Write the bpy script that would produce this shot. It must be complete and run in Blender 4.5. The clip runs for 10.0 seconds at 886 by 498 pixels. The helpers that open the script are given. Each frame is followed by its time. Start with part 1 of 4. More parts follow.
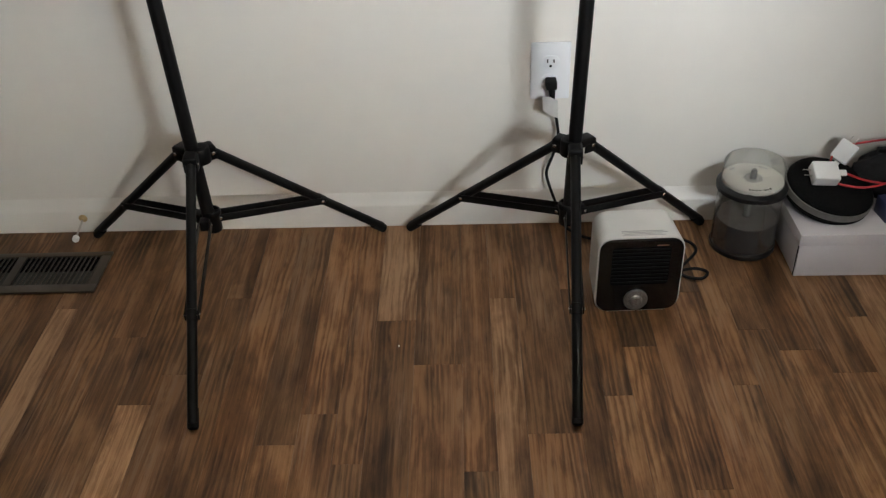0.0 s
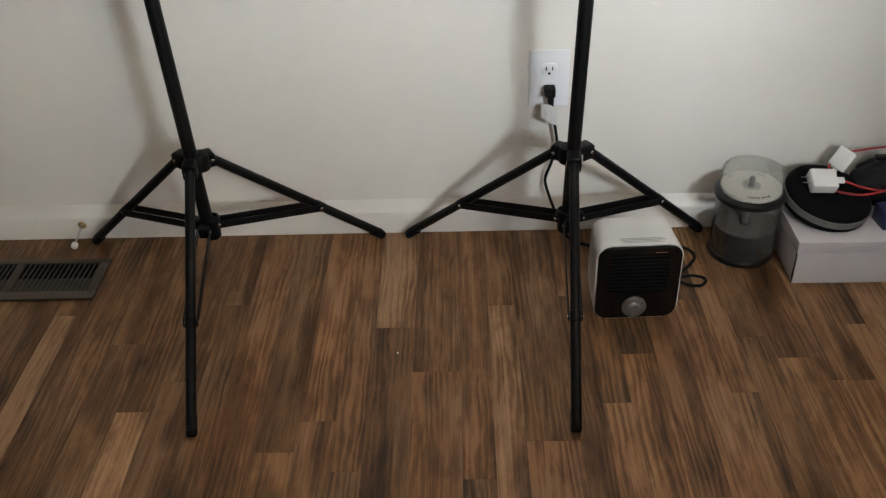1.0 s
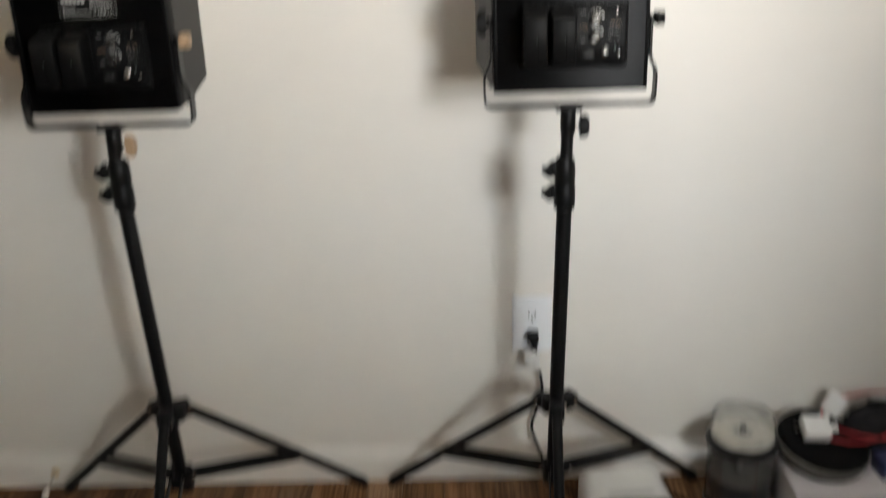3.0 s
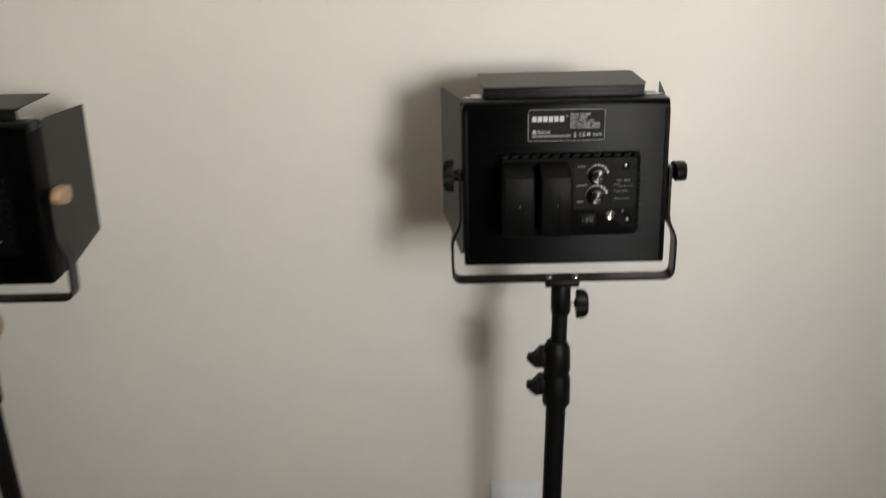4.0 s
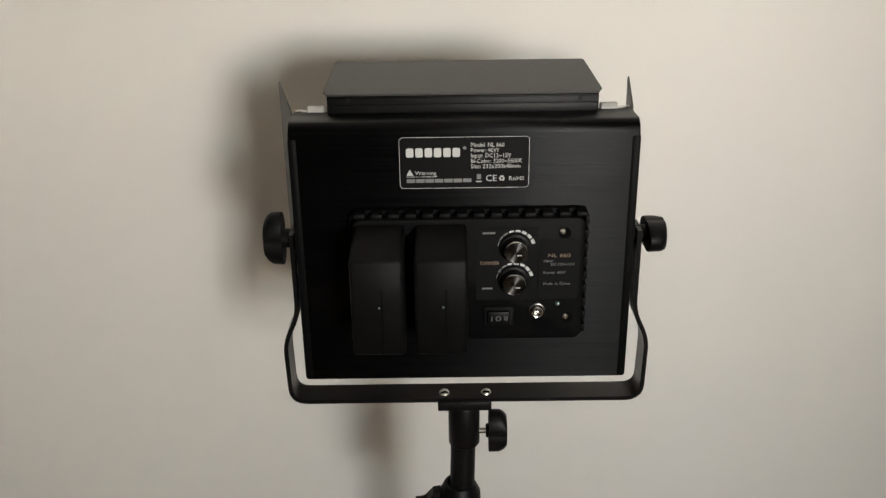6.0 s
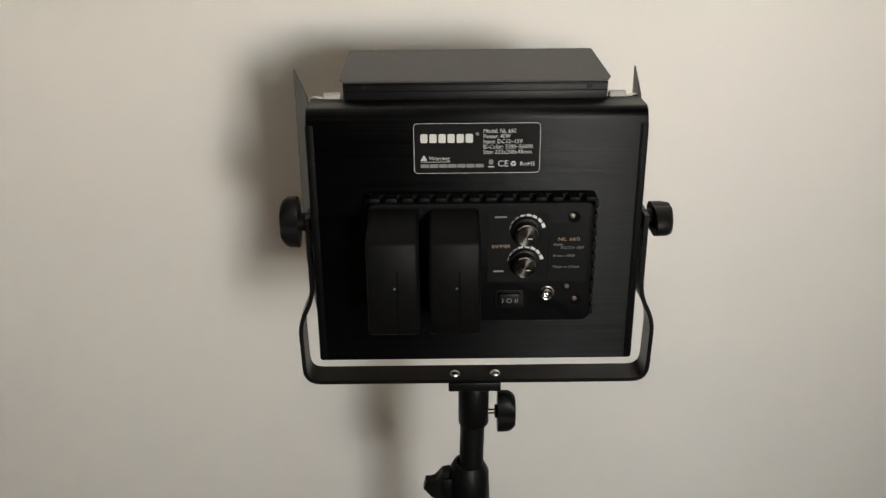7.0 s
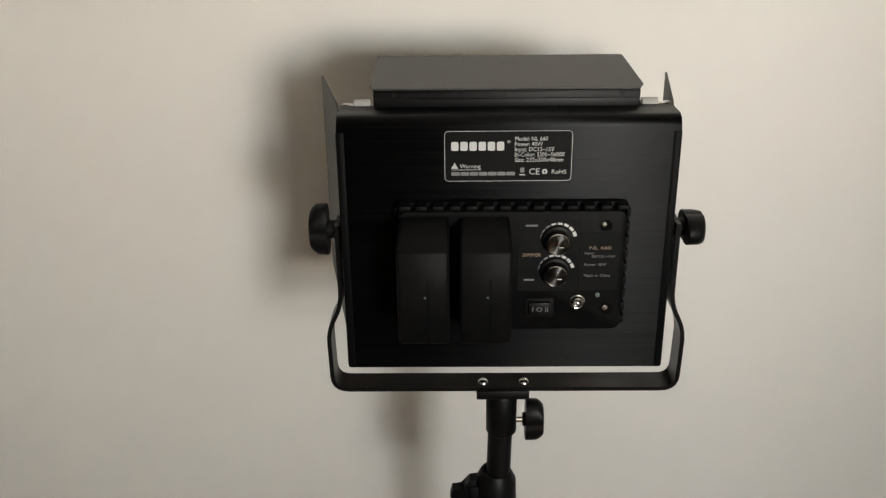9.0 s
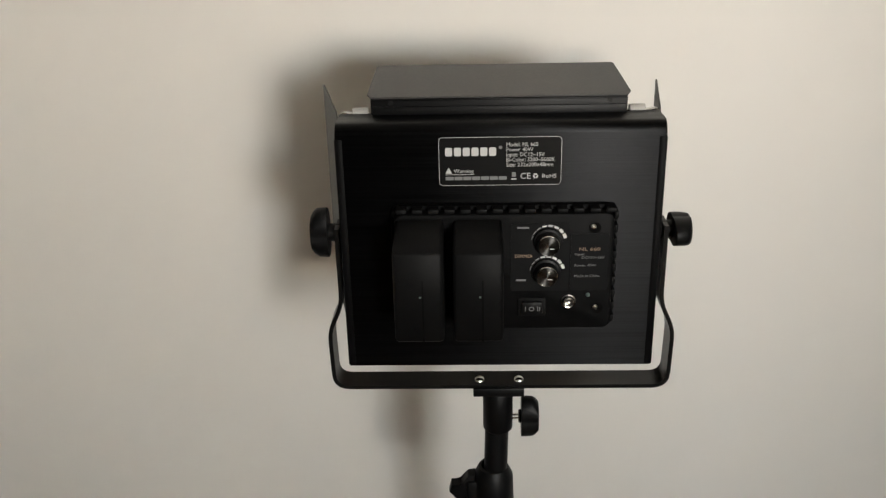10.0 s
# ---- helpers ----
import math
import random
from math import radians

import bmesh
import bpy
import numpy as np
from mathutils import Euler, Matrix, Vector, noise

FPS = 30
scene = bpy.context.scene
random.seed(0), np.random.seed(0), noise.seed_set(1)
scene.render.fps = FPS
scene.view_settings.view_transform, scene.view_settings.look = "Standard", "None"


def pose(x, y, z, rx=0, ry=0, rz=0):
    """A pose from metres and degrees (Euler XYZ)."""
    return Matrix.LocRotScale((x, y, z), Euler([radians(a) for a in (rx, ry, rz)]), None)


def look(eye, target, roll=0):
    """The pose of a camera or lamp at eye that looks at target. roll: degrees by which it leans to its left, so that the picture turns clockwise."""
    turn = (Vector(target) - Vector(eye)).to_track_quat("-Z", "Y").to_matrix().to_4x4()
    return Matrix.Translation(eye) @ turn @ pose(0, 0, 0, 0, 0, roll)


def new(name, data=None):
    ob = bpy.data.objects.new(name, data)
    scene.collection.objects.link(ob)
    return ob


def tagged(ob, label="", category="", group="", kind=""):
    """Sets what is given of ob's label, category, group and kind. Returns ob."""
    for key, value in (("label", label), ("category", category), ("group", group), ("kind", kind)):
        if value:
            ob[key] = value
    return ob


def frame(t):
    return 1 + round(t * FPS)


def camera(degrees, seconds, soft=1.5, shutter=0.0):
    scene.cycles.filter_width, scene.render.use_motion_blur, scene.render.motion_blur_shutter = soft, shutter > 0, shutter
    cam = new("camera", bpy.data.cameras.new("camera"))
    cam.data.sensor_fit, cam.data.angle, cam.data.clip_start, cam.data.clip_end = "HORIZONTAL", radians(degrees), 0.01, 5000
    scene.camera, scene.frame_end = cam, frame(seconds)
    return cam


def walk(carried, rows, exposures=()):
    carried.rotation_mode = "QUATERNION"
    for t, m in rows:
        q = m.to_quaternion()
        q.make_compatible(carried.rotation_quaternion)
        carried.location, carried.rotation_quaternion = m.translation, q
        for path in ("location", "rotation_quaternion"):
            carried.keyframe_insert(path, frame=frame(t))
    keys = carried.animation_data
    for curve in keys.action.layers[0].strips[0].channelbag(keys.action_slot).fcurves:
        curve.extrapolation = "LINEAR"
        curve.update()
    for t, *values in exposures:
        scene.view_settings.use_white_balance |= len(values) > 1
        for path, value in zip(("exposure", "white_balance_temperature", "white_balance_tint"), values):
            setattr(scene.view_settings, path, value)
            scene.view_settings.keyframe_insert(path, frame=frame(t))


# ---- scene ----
cam = camera(50.4, 10.0, soft=1.3, shutter=0.55)
PATH = [
    (0, (0.1, 0.027, 1.142), (0.055, 1.669, 0.0), -2.0),
    (0.5, (0.099, 0.028, 1.144), (0.057, 1.672, 0.005), -2.0),
    (1, (0.1, 0.027, 1.145), (0.058, 1.676, 0.013), -1.9),
    (1.5, (0.098, 0.029, 1.145), (0.066, 1.681, 0.018), -1.7),
    (2, (0.107, 0.032, 1.145), (0.072, 1.683, 0.018), -2.2),
    (2.5, (0.117, 0.036, 1.145), (0.074, 1.738, 0.096), -2.4),
    (2.8, (0.142, 0.053, 1.173), (0.087, 1.841, 0.279), -2.1),
    (3, (0.149, 0.072, 1.184), (0.102, 1.935, 0.458), -2.0),
    (3.2, (0.149, 0.123, 1.182), (0.138, 2.032, 0.585), -1.6),
    (4.3, (0.2404, 0.6094, 1.2779), (0.2124, 2.4862, 0.5874), -1.13),
    (4.5, (0.2944, 0.7030, 1.2854), (0.2236, 2.5529, 0.5288), -1.22),
    (5, (0.3616, 0.8522, 1.2626), (0.1916, 2.6792, 0.4670), -2.21),
    (5.5, (0.3274, 0.9114, 1.2547), (0.2440, 2.7578, 0.4907), -1.72),
    (5.7, (0.3160, 0.9170, 1.2410), (0.2750, 2.7600, 0.4610), -1.20),
    (6.8, (0.2918, 0.8972, 1.2335), (0.3080, 2.7350, 0.4420), -0.62),
    (7, (0.2917, 0.8952, 1.2363), (0.2969, 2.7300, 0.4404), -0.53),
    (7.5, (0.2840, 0.8938, 1.2392), (0.2575, 2.7277, 0.4417), -0.25),
    (8, (0.2802, 0.8990, 1.2389), (0.2465, 2.7251, 0.4238), -0.43),
    (8.5, (0.2814, 0.9035, 1.2412), (0.2529, 2.7310, 0.4291), -0.61),
    (9, (0.2813, 0.9017, 1.2412), (0.2543, 2.7349, 0.4419), -0.67),
    (9.5, (0.2871, 0.8917, 1.2428), (0.2448, 2.7280, 0.4512), -0.89),
    (10, (0.2974, 0.8769, 1.2483), (0.2344, 2.7148, 0.4620), -1.33),
]
EXPOSURES = [(0, 0.83, 6250, 8), (2.3, 0.83, 6230, 8), (2.8, 0.70, 6350, 8), (3.2, 0.40, 6550, 8), (4.5, 0.06, 6680, 8), (10, 0.08, 6700, 8)]
walk(cam, [(t, look(eye, target, roll)) for t, eye, target, roll in PATH], EXPOSURES)

# ---- light of the place ----
world = bpy.data.worlds.new("sky")
world.use_nodes = True
scene.world = world
wn = world.node_tree.nodes
sky = wn.new("ShaderNodeTexSky")
sky.sky_type = "NISHITA"
sky.sun_disc = False
sky.sun_elevation, sky.sun_rotation = radians(35), radians(200)
world.node_tree.links.new(sky.outputs[0], wn["Background"].inputs[0])
wn["Background"].inputs[1].default_value = 0.08


def area(name, m, w, h, watts, colour):
    data = bpy.data.lights.new(name, "AREA")
    data.shape, data.size, data.size_y, data.energy, data.color = "RECTANGLE", w, h, watts, colour
    ob = new(name, data)
    ob.matrix_world = m
    return ob


SOUTH, DEEP = -0.85, 0.45  # the window wall's inner face, and its thickness, deepened to cut light at left
WIN_X, WIN_W, WIN_Z, WIN_H = 1.20, 0.64, 1.20, 0.96
# the window's upper half shows cool sky, its lower half warm sunlit ground
for part_name, dz, watts, colour in (("window_skylight", 0.25, 52, (0.925, 0.955, 0.99)), ("window_groundlight", -0.25, 54, (1.0, 0.88, 0.755))):
    z = WIN_Z + dz * WIN_H
    area(part_name, look((WIN_X, SOUTH - DEEP + 0.01, z), (WIN_X, 1, z)), WIN_W, WIN_H / 2, watts, colour)

# ---- materials ----


class Nodes:
    """A small hand for writing node materials."""

    def __init__(self, name):
        self.m = bpy.data.materials.new(name)
        self.m.use_nodes = True
        self.t = self.m.node_tree
        self.b = self.t.nodes["Principled BSDF"]

    def n(self, kind, **inputs):
        node = self.t.nodes.new(kind)
        for key, value in inputs.items():
            node.inputs[key.replace("_", " ")].default_value = value
        return node

    def l(self, a, b):
        self.t.links.new(a, b)

    def coords(self, scale, generated="Object", shift=None):
        tc, mp = self.n("ShaderNodeTexCoord"), self.n("ShaderNodeMapping")
        self.l(tc.outputs[generated], mp.inputs["Vector"])
        mp.inputs["Scale"].default_value = scale
        if shift:
            self.l(shift, mp.inputs["Location"])
        return mp.outputs[0]

    def noise(self, scale, vec, detail=4.0, rough=0.55, distortion=0.0):
        k = self.n("ShaderNodeTexNoise", Scale=scale, Detail=detail, Roughness=rough, Distortion=distortion)
        self.l(vec, k.inputs["Vector"])
        return k.outputs["Fac"]

    def ramp(self, fac, stops):
        r = self.n("ShaderNodeValToRGB")
        while len(r.color_ramp.elements) < len(stops):
            r.color_ramp.elements.new(0.5)
        for e, (p, c) in zip(r.color_ramp.elements, stops):
            e.position, e.color = p, (*c, 1)
        self.l(fac, r.inputs[0])
        return r.outputs[0]

    def mix(self, kind, fac, a, b):
        k = self.t.nodes.new("ShaderNodeMix")
        k.data_type, k.blend_type = "RGBA", kind
        for sock, v in ((k.inputs[0], fac), (k.inputs[6], a), (k.inputs[7], b)):
            if isinstance(v, (int, float)):
                sock.default_value = v
            elif isinstance(v, tuple):
                sock.default_value = (*v, 1)
            else:
                self.l(v, sock)
        return k.outputs[2]

    def math(self, op, a, b=0.0):
        k = self.t.nodes.new("ShaderNodeMath")
        k.operation = op
        for sock, v in ((k.inputs[0], a), (k.inputs[1], b)):
            if isinstance(v, (int, float)):
                sock.default_value = v
            else:
                self.l(v, sock)
        return k.outputs[0]

    def bump(self, height, strength, distance):
        k = self.n("ShaderNodeBump", Strength=strength, Distance=distance)
        self.l(height, k.inputs["Height"])
        self.l(k.outputs[0], self.b.inputs["Normal"])

    def set(self, **values):
        for key, value in values.items():
            self.b.inputs[key.replace("_", " ")].default_value = value
        return self


def surface(name, colour, rough, metal=0.0, vary=0.12, scale=40.0, relief=0.0, grain=400.0, spec=0.5, stretch=(1, 1, 1)):
    """Paint, plastic or metal with faint blotches, uneven gloss and fine relief."""
    k = Nodes(name)
    vec = k.coords(stretch)
    blot = k.noise(scale, vec)
    dark, lite = tuple(c * (1 - vary) for c in colour), tuple(min(1, c * (1 + vary)) for c in colour)
    k.l(k.ramp(blot, ((0.3, dark), (0.7, lite))), k.b.inputs["Base Color"])
    fine = k.noise(grain, vec, 2)
    k.l(k.math("ADD", k.math("MULTIPLY", fine, 0.16), rough - 0.08), k.b.inputs["Roughness"])
    k.set(Metallic=metal, Specular_IOR_Level=spec)
    if relief:
        k.bump(fine, 1.0, relief)
    return k.m


def wall_paint(name, colour):
    k = Nodes(name)
    vec = k.coords((1, 1, 1))
    k.l(k.ramp(k.noise(2.2, vec, 5), ((0.3, tuple(c * 0.96 for c in colour)), (0.7, colour))), k.b.inputs["Base Color"])
    k.set(Roughness=0.62, Specular_IOR_Level=0.3)
    k.bump(k.math("ADD", k.noise(180, vec, 3), k.math("MULTIPLY", k.noise(45, vec, 2), 0.7)), 0.16, 0.0008)
    return k.m


def plank_wood(name, dark, mid, lite):
    """Wood-look plank: fine streaks and cathedral figure along its length, knots and dull wear."""
    k = Nodes(name)
    info = k.n("ShaderNodeObjectInfo")
    shift = k.n("ShaderNodeCombineXYZ")
    for i, f in enumerate((3.1, 7.7, 5.3)):
        k.l(k.math("MULTIPLY", info.outputs["Random"], f), shift.inputs[i])
    vec = k.coords((1, 1, 1), shift=shift.outputs[0])
    long = k.coords((62, 3.0, 1), shift=shift.outputs[0])
    fine = k.coords((430, 8, 1), shift=shift.outputs[0])
    streak = k.noise(1.0, long, 6, 0.65, 0.2)
    mid_grain = k.noise(1.0, k.coords((150, 5.5, 1), shift=shift.outputs[0]), 5, 0.68, 0.15)
    hair = k.noise(1.0, fine, 4, 0.7)
    fig = k.n("ShaderNodeTexWave", Scale=9.0, Distortion=11.0, Detail=3.0)
    fig.inputs["Detail Scale"].default_value = 1.1
    fig.bands_direction = "X"
    k.l(k.coords((3.0, 0.42, 1), shift=shift.outputs[0]), fig.inputs["Vector"])
    patch = k.noise(6.0, k.coords((3.2, 1.1, 1), shift=shift.outputs[0]), 5, 0.6, 0.3)
    k.m.diffuse_color = (*mid, 1)
    where = k.ramp(k.noise(3.0, k.coords((2.0, 0.7, 1), shift=shift.outputs[0]), 2), ((0.42, (0, 0, 0)), (0.6, (1, 1, 1))))
    f = k.math("ADD", k.math("MULTIPLY", streak, 0.17), k.math("MULTIPLY", hair, 0.20))
    f = k.math("ADD", f, k.math("MULTIPLY", mid_grain, 0.14))
    f = k.math("ADD", f, k.math("MULTIPLY", k.math("MULTIPLY", k.math("SUBTRACT", fig.outputs["Fac"], 0.5), where), 0.10))
    f = k.math("ADD", f, k.math("MULTIPLY", patch, 0.42))
    band = k.noise(1.0, k.coords((26, 1.6, 1), shift=shift.outputs[0]), 2, 0.5, 0.1)
    f = k.math("ADD", f, k.math("MULTIPLY", band, 0.27))
    col = k.ramp(f, ((0.47, dark), (0.585, mid), (0.69, lite)))
    rub = k.ramp(k.noise(1.0, k.coords((30, 1.9, 1), shift=shift.outputs[0]), 5, 0.66), ((0.55, (0, 0, 0)), (0.70, (1, 1, 1))))
    col = k.mix("MIX", k.math("MULTIPLY", rub, 0.75), col, k.ramp(hair, ((0.3, mid), (0.6, lite))))
    # pale greyed lime worked into the open grain, in drifts
    drift = k.ramp(k.noise(1.0, k.coords((13, 2.4, 1), shift=shift.outputs[0]), 3, 0.55), ((0.50, (0, 0, 0)), (0.68, (1, 1, 1))))
    lime = k.math("MULTIPLY", drift, k.ramp(mid_grain, ((0.46, (0, 0, 0)), (0.62, (1, 1, 1)))))
    col = k.mix("MIX", k.math("MULTIPLY", lime, 0.42), col, (0.36, 0.235, 0.15))
    v = k.n("ShaderNodeTexVoronoi", Scale=1.0)
    k.l(k.coords((9.5, 3.2, 1), shift=shift.outputs[0]), v.inputs["Vector"])
    knot = k.ramp(k.math("ADD", v.outputs["Distance"], k.math("MULTIPLY", streak, 0.12)), ((0.12, (0.24, 0.20, 0.19)), (0.25, (1, 1, 1))))
    col = k.mix("MULTIPLY", 0.8, col, knot)
    fleck = k.ramp(k.noise(1.0, k.coords((75, 15, 1), shift=shift.outputs[0]), 3, 0.6), ((0.28, (0.42, 0.37, 0.35)), (0.40, (1, 1, 1))))
    col = k.mix("MULTIPLY", 0.55, col, fleck)
    tone = k.ramp(info.outputs["Random"], ((0.0, (0.70, 0.71, 0.72)), (1.0, (1.10, 1.09, 1.06))))
    k.l(k.mix("MULTIPLY", 1.0, col, tone), k.b.inputs["Base Color"])
    k.l(k.math("ADD", k.math("MULTIPLY", k.noise(14, vec, 4), 0.22), 0.36), k.b.inputs["Roughness"])
    k.set(Specular_IOR_Level=0.24)
    k.bump(k.math("ADD", hair, k.math("MULTIPLY", streak, 0.6)), 0.5, 0.0006)
    return k.m


def brushed(name, colour, rough, stretch, metal=1.0, spread=None):
    """Brushed metal; spread: the axis round which its grooves run and how far the gloss turns from them."""
    k = Nodes(name)
    s = k.noise(1.0, k.coords(stretch), 4, 0.7)
    k.l(k.ramp(s, ((0.25, tuple(c * 0.55 for c in colour)), (0.8, tuple(c * 1.7 for c in colour)))), k.b.inputs["Base Color"])
    k.l(k.math("ADD", k.math("MULTIPLY", s, 0.5), rough - 0.22), k.b.inputs["Roughness"])
    k.set(Metallic=metal)
    if spread:
        tangent = k.n("ShaderNodeTangent")
        tangent.direction_type, tangent.axis = "RADIAL", spread[0]
        k.l(tangent.outputs[0], k.b.inputs["Tangent"])
        k.set(Anisotropic=0.8, Anisotropic_Rotation=spread[1])
    k.bump(s, 0.7, 0.0002)
    return k.m


def clear_plastic(name, tint, haze):
    """Thin clear plastic: it lets light straight through, with a grazing gloss and faint scuffing."""
    k = Nodes(name)
    through_it, gloss, scuff = k.n("ShaderNodeBsdfTransparent"), k.n("ShaderNodeBsdfGlossy", Roughness=0.12), k.n("ShaderNodeBsdfDiffuse")
    through_it.inputs[0].default_value, scuff.inputs[0].default_value = (*tint, 1), (0.75, 0.74, 0.72, 1)
    fres = k.n("ShaderNodeFresnel", IOR=1.42)
    a, b = k.n("ShaderNodeMixShader"), k.n("ShaderNodeMixShader")
    k.l(k.math("MULTIPLY", k.noise(26, k.coords((1, 1, 1))), haze * 2), a.inputs[0])
    k.l(through_it.outputs[0], a.inputs[1])
    k.l(scuff.outputs[0], a.inputs[2])
    k.l(k.math("MULTIPLY", fres.outputs[0], 0.5), b.inputs[0])
    k.l(a.outputs[0], b.inputs[1])
    k.l(gloss.outputs[0], b.inputs[2])
    k.l(b.outputs[0], k.t.nodes["Material Output"].inputs["Surface"])
    return k.m


M_WALL = wall_paint("wall_paint", (0.80, 0.775, 0.725))
M_CEIL = wall_paint("ceiling_paint", (0.82, 0.81, 0.79))
M_TRIM = surface("trim_paint", (0.78, 0.76, 0.72), 0.42, vary=0.04, scale=6, relief=0.0002, grain=120)
M_WOOD = [
    plank_wood("wood_dark", (0.0365, 0.0169, 0.0067), (0.1032, 0.0498, 0.0204), (0.2172, 0.1116, 0.0480)),
    plank_wood("wood_brown", (0.0505, 0.0224, 0.0089), (0.1476, 0.0708, 0.0290), (0.3000, 0.1596, 0.0720)),
    plank_wood("wood_red", (0.0564, 0.0235, 0.0089), (0.1632, 0.0756, 0.0306), (0.3168, 0.1644, 0.0744)),
    plank_wood("wood_pale", (0.1040, 0.0490, 0.0230), (0.2620, 0.1400, 0.0670), (0.4800, 0.2850, 0.1560)),
    plank_wood("wood_grey", (0.0446, 0.0229, 0.0106), (0.1200, 0.0601, 0.0269), (0.2352, 0.1267, 0.0586)),
]
M_STAND = surface("black_stand_paint", (0.004, 0.004, 0.0043), 0.46, vary=0.25, scale=60, relief=0.00004, spec=0.2)
M_PLASTIC = surface("black_plastic", (0.0034, 0.0034, 0.0036), 0.45, vary=0.2, scale=90, relief=0.00006, grain=900, spec=0.18)
M_GREYPL = surface("dark_grey_plastic", (0.0046, 0.0046, 0.0047), 0.52, vary=0.15, scale=90, relief=0.00006, grain=900, spec=0.10)
M_HOUSING = surface("moulded_control_box", (0.0034, 0.0034, 0.0036), 0.5, vary=0.2, scale=90, grain=900, spec=0.06)
M_YOKE = surface("black_gloss_paint", (0.0038, 0.0036, 0.0036), 0.32, vary=0.2, scale=50, spec=0.26)
M_DOOR = surface("matt_black_sheet", (0.025, 0.024, 0.023), 0.48, vary=0.12, scale=30, relief=0.00005, grain=700)
M_BRUSH = brushed("brushed_black_metal", (0.0074, 0.0076, 0.0081), 0.38, (6, 60, 900), metal=0.9, spread=("Z", 0.25))
M_CHROME = surface("chrome", (0.72, 0.71, 0.69), 0.2, 1.0, 0.06, 80)
M_ALU = brushed("spun_aluminium", (0.40, 0.40, 0.40), 0.38, (300, 300, 300))
M_INK = surface("white_print", (0.56, 0.56, 0.55), 0.6, vary=0.03)
M_INKDIM = surface("grey_print", (0.20, 0.20, 0.20), 0.6, vary=0.05)
M_INKTAN = surface("orange_print", (0.32, 0.22, 0.15), 0.6, vary=0.05)
M_LABEL = surface("black_label_film", (0.003, 0.003, 0.003), 0.4, vary=0.05, spec=0.14)
M_PANELGREY = surface("control_film", (0.0030, 0.0032, 0.0036), 0.5, vary=0.06, spec=0.14)
M_TAN = surface("tan_plastic", (0.40, 0.27, 0.16), 0.45, vary=0.12)
M_SHELL = surface("white_heater_shell", (0.60, 0.595, 0.58), 0.4, vary=0.04, scale=12)
M_GLOSS = surface("black_gloss_face", (0.0035, 0.0034, 0.0036), 0.16, vary=0.1, spec=0.4)
M_GRILLE = surface("grille_bar", (0.0028, 0.0028, 0.0029), 0.5, spec=0.12)
M_PRINTG = surface("grey_ink", (0.30, 0.31, 0.32), 0.6)
M_ORANGE = surface("copper_ink", (0.26, 0.13, 0.08), 0.5)
M_CLEAR = clear_plastic("clear_plastic", (0.96, 0.96, 0.95), 0.010)
M_COVER = clear_plastic("hazy_plastic", (0.95, 0.95, 0.94), 0.08)
M_HUB = surface("grey_hub", (0.38, 0.37, 0.35), 0.4)
M_SMOKE = surface("grey_disc_stack", (0.022, 0.0235, 0.026), 0.35, vary=0.3, scale=3, stretch=(1, 1, 60))
M_DISC = surface("white_disc", (0.70, 0.67, 0.60), 0.4, vary=0.04)
M_RIM = surface("black_rim_plastic", (0.007, 0.007, 0.0075), 0.3, spec=0.35)
M_CARD = surface("white_card", (0.56, 0.53, 0.55), 0.75, vary=0.05, scale=9, relief=0.0002, grain=250)
M_CASE = surface("black_fabric_case", (0.005, 0.005, 0.005), 0.85, vary=0.25, scale=200, relief=0.0004, grain=1100, spec=0.08)
M_BAND = surface("grey_zip_band", (0.14, 0.135, 0.125), 0.65, vary=0.12, scale=60, relief=0.0003, grain=900)
M_CHARGER = surface("white_charger_plastic", (0.80, 0.80, 0.79), 0.3, vary=0.02)
M_RED = surface("red_cable", (0.42, 0.025, 0.03), 0.45, vary=0.15)
M_BLUE = surface("blue_carton", (0.02, 0.026, 0.085), 0.4, vary=0.15)
M_BAG = surface("dark_cloth", (0.007, 0.0065, 0.0075), 0.85, vary=0.3, scale=20, relief=0.0008, grain=150)
M_VENT = surface("taupe_vent_enamel", (0.046, 0.036, 0.024), 0.5, vary=0.1, scale=20)
M_VENTIN = surface("dusty_damper", (0.020, 0.019, 0.016), 0.7, vary=0.2)
# near-black that paints the shade inside openings, grooves and gaps
M_SHADE = surface("painted_shade_black", (0.002, 0.002, 0.002), 0.9, spec=0.1)
M_BRASS = surface("brass", (0.62, 0.47, 0.26), 0.32, 1.0, 0.12, 80)
M_RUBBER = surface("white_rubber", (0.78, 0.77, 0.74), 0.55, vary=0.03)
M_BLACKRUB = surface("black_rubber", (0.005, 0.005, 0.005), 0.7, spec=0.2)
M_OUTLET = surface("white_outlet_plastic", (0.80, 0.82, 0.85), 0.35, vary=0.02, scale=10)
M_PAPER = surface("paper_tag", (0.80, 0.79, 0.77), 0.8, vary=0.03)
M_SPRINKLE = surface("white_crumb", (0.8, 0.79, 0.76), 0.7)

# ---- mesh tools ----


def thing(name, at=(0, 0, 0), turn=0, label="", category="", group="", kind=""):
    ob = new(name)
    ob.matrix_basis = pose(*at, 0, 0, turn)
    ob.empty_display_size = 0.02
    return tagged(ob, label, category, group, kind)


def part(name, bm, material, parent=None, label="", smooth=40):
    bmesh.ops.recalc_face_normals(bm, faces=bm.faces)
    me = bpy.data.meshes.new(name)
    bm.to_mesh(me)
    bm.free()
    for m in material if isinstance(material, (list, tuple)) else (material,):
        me.materials.append(m)
    if smooth:
        me.shade_smooth()
        me.set_sharp_from_angle(angle=radians(smooth))
    ob = new(name, me)
    ob.parent = parent
    return tagged(ob, label)


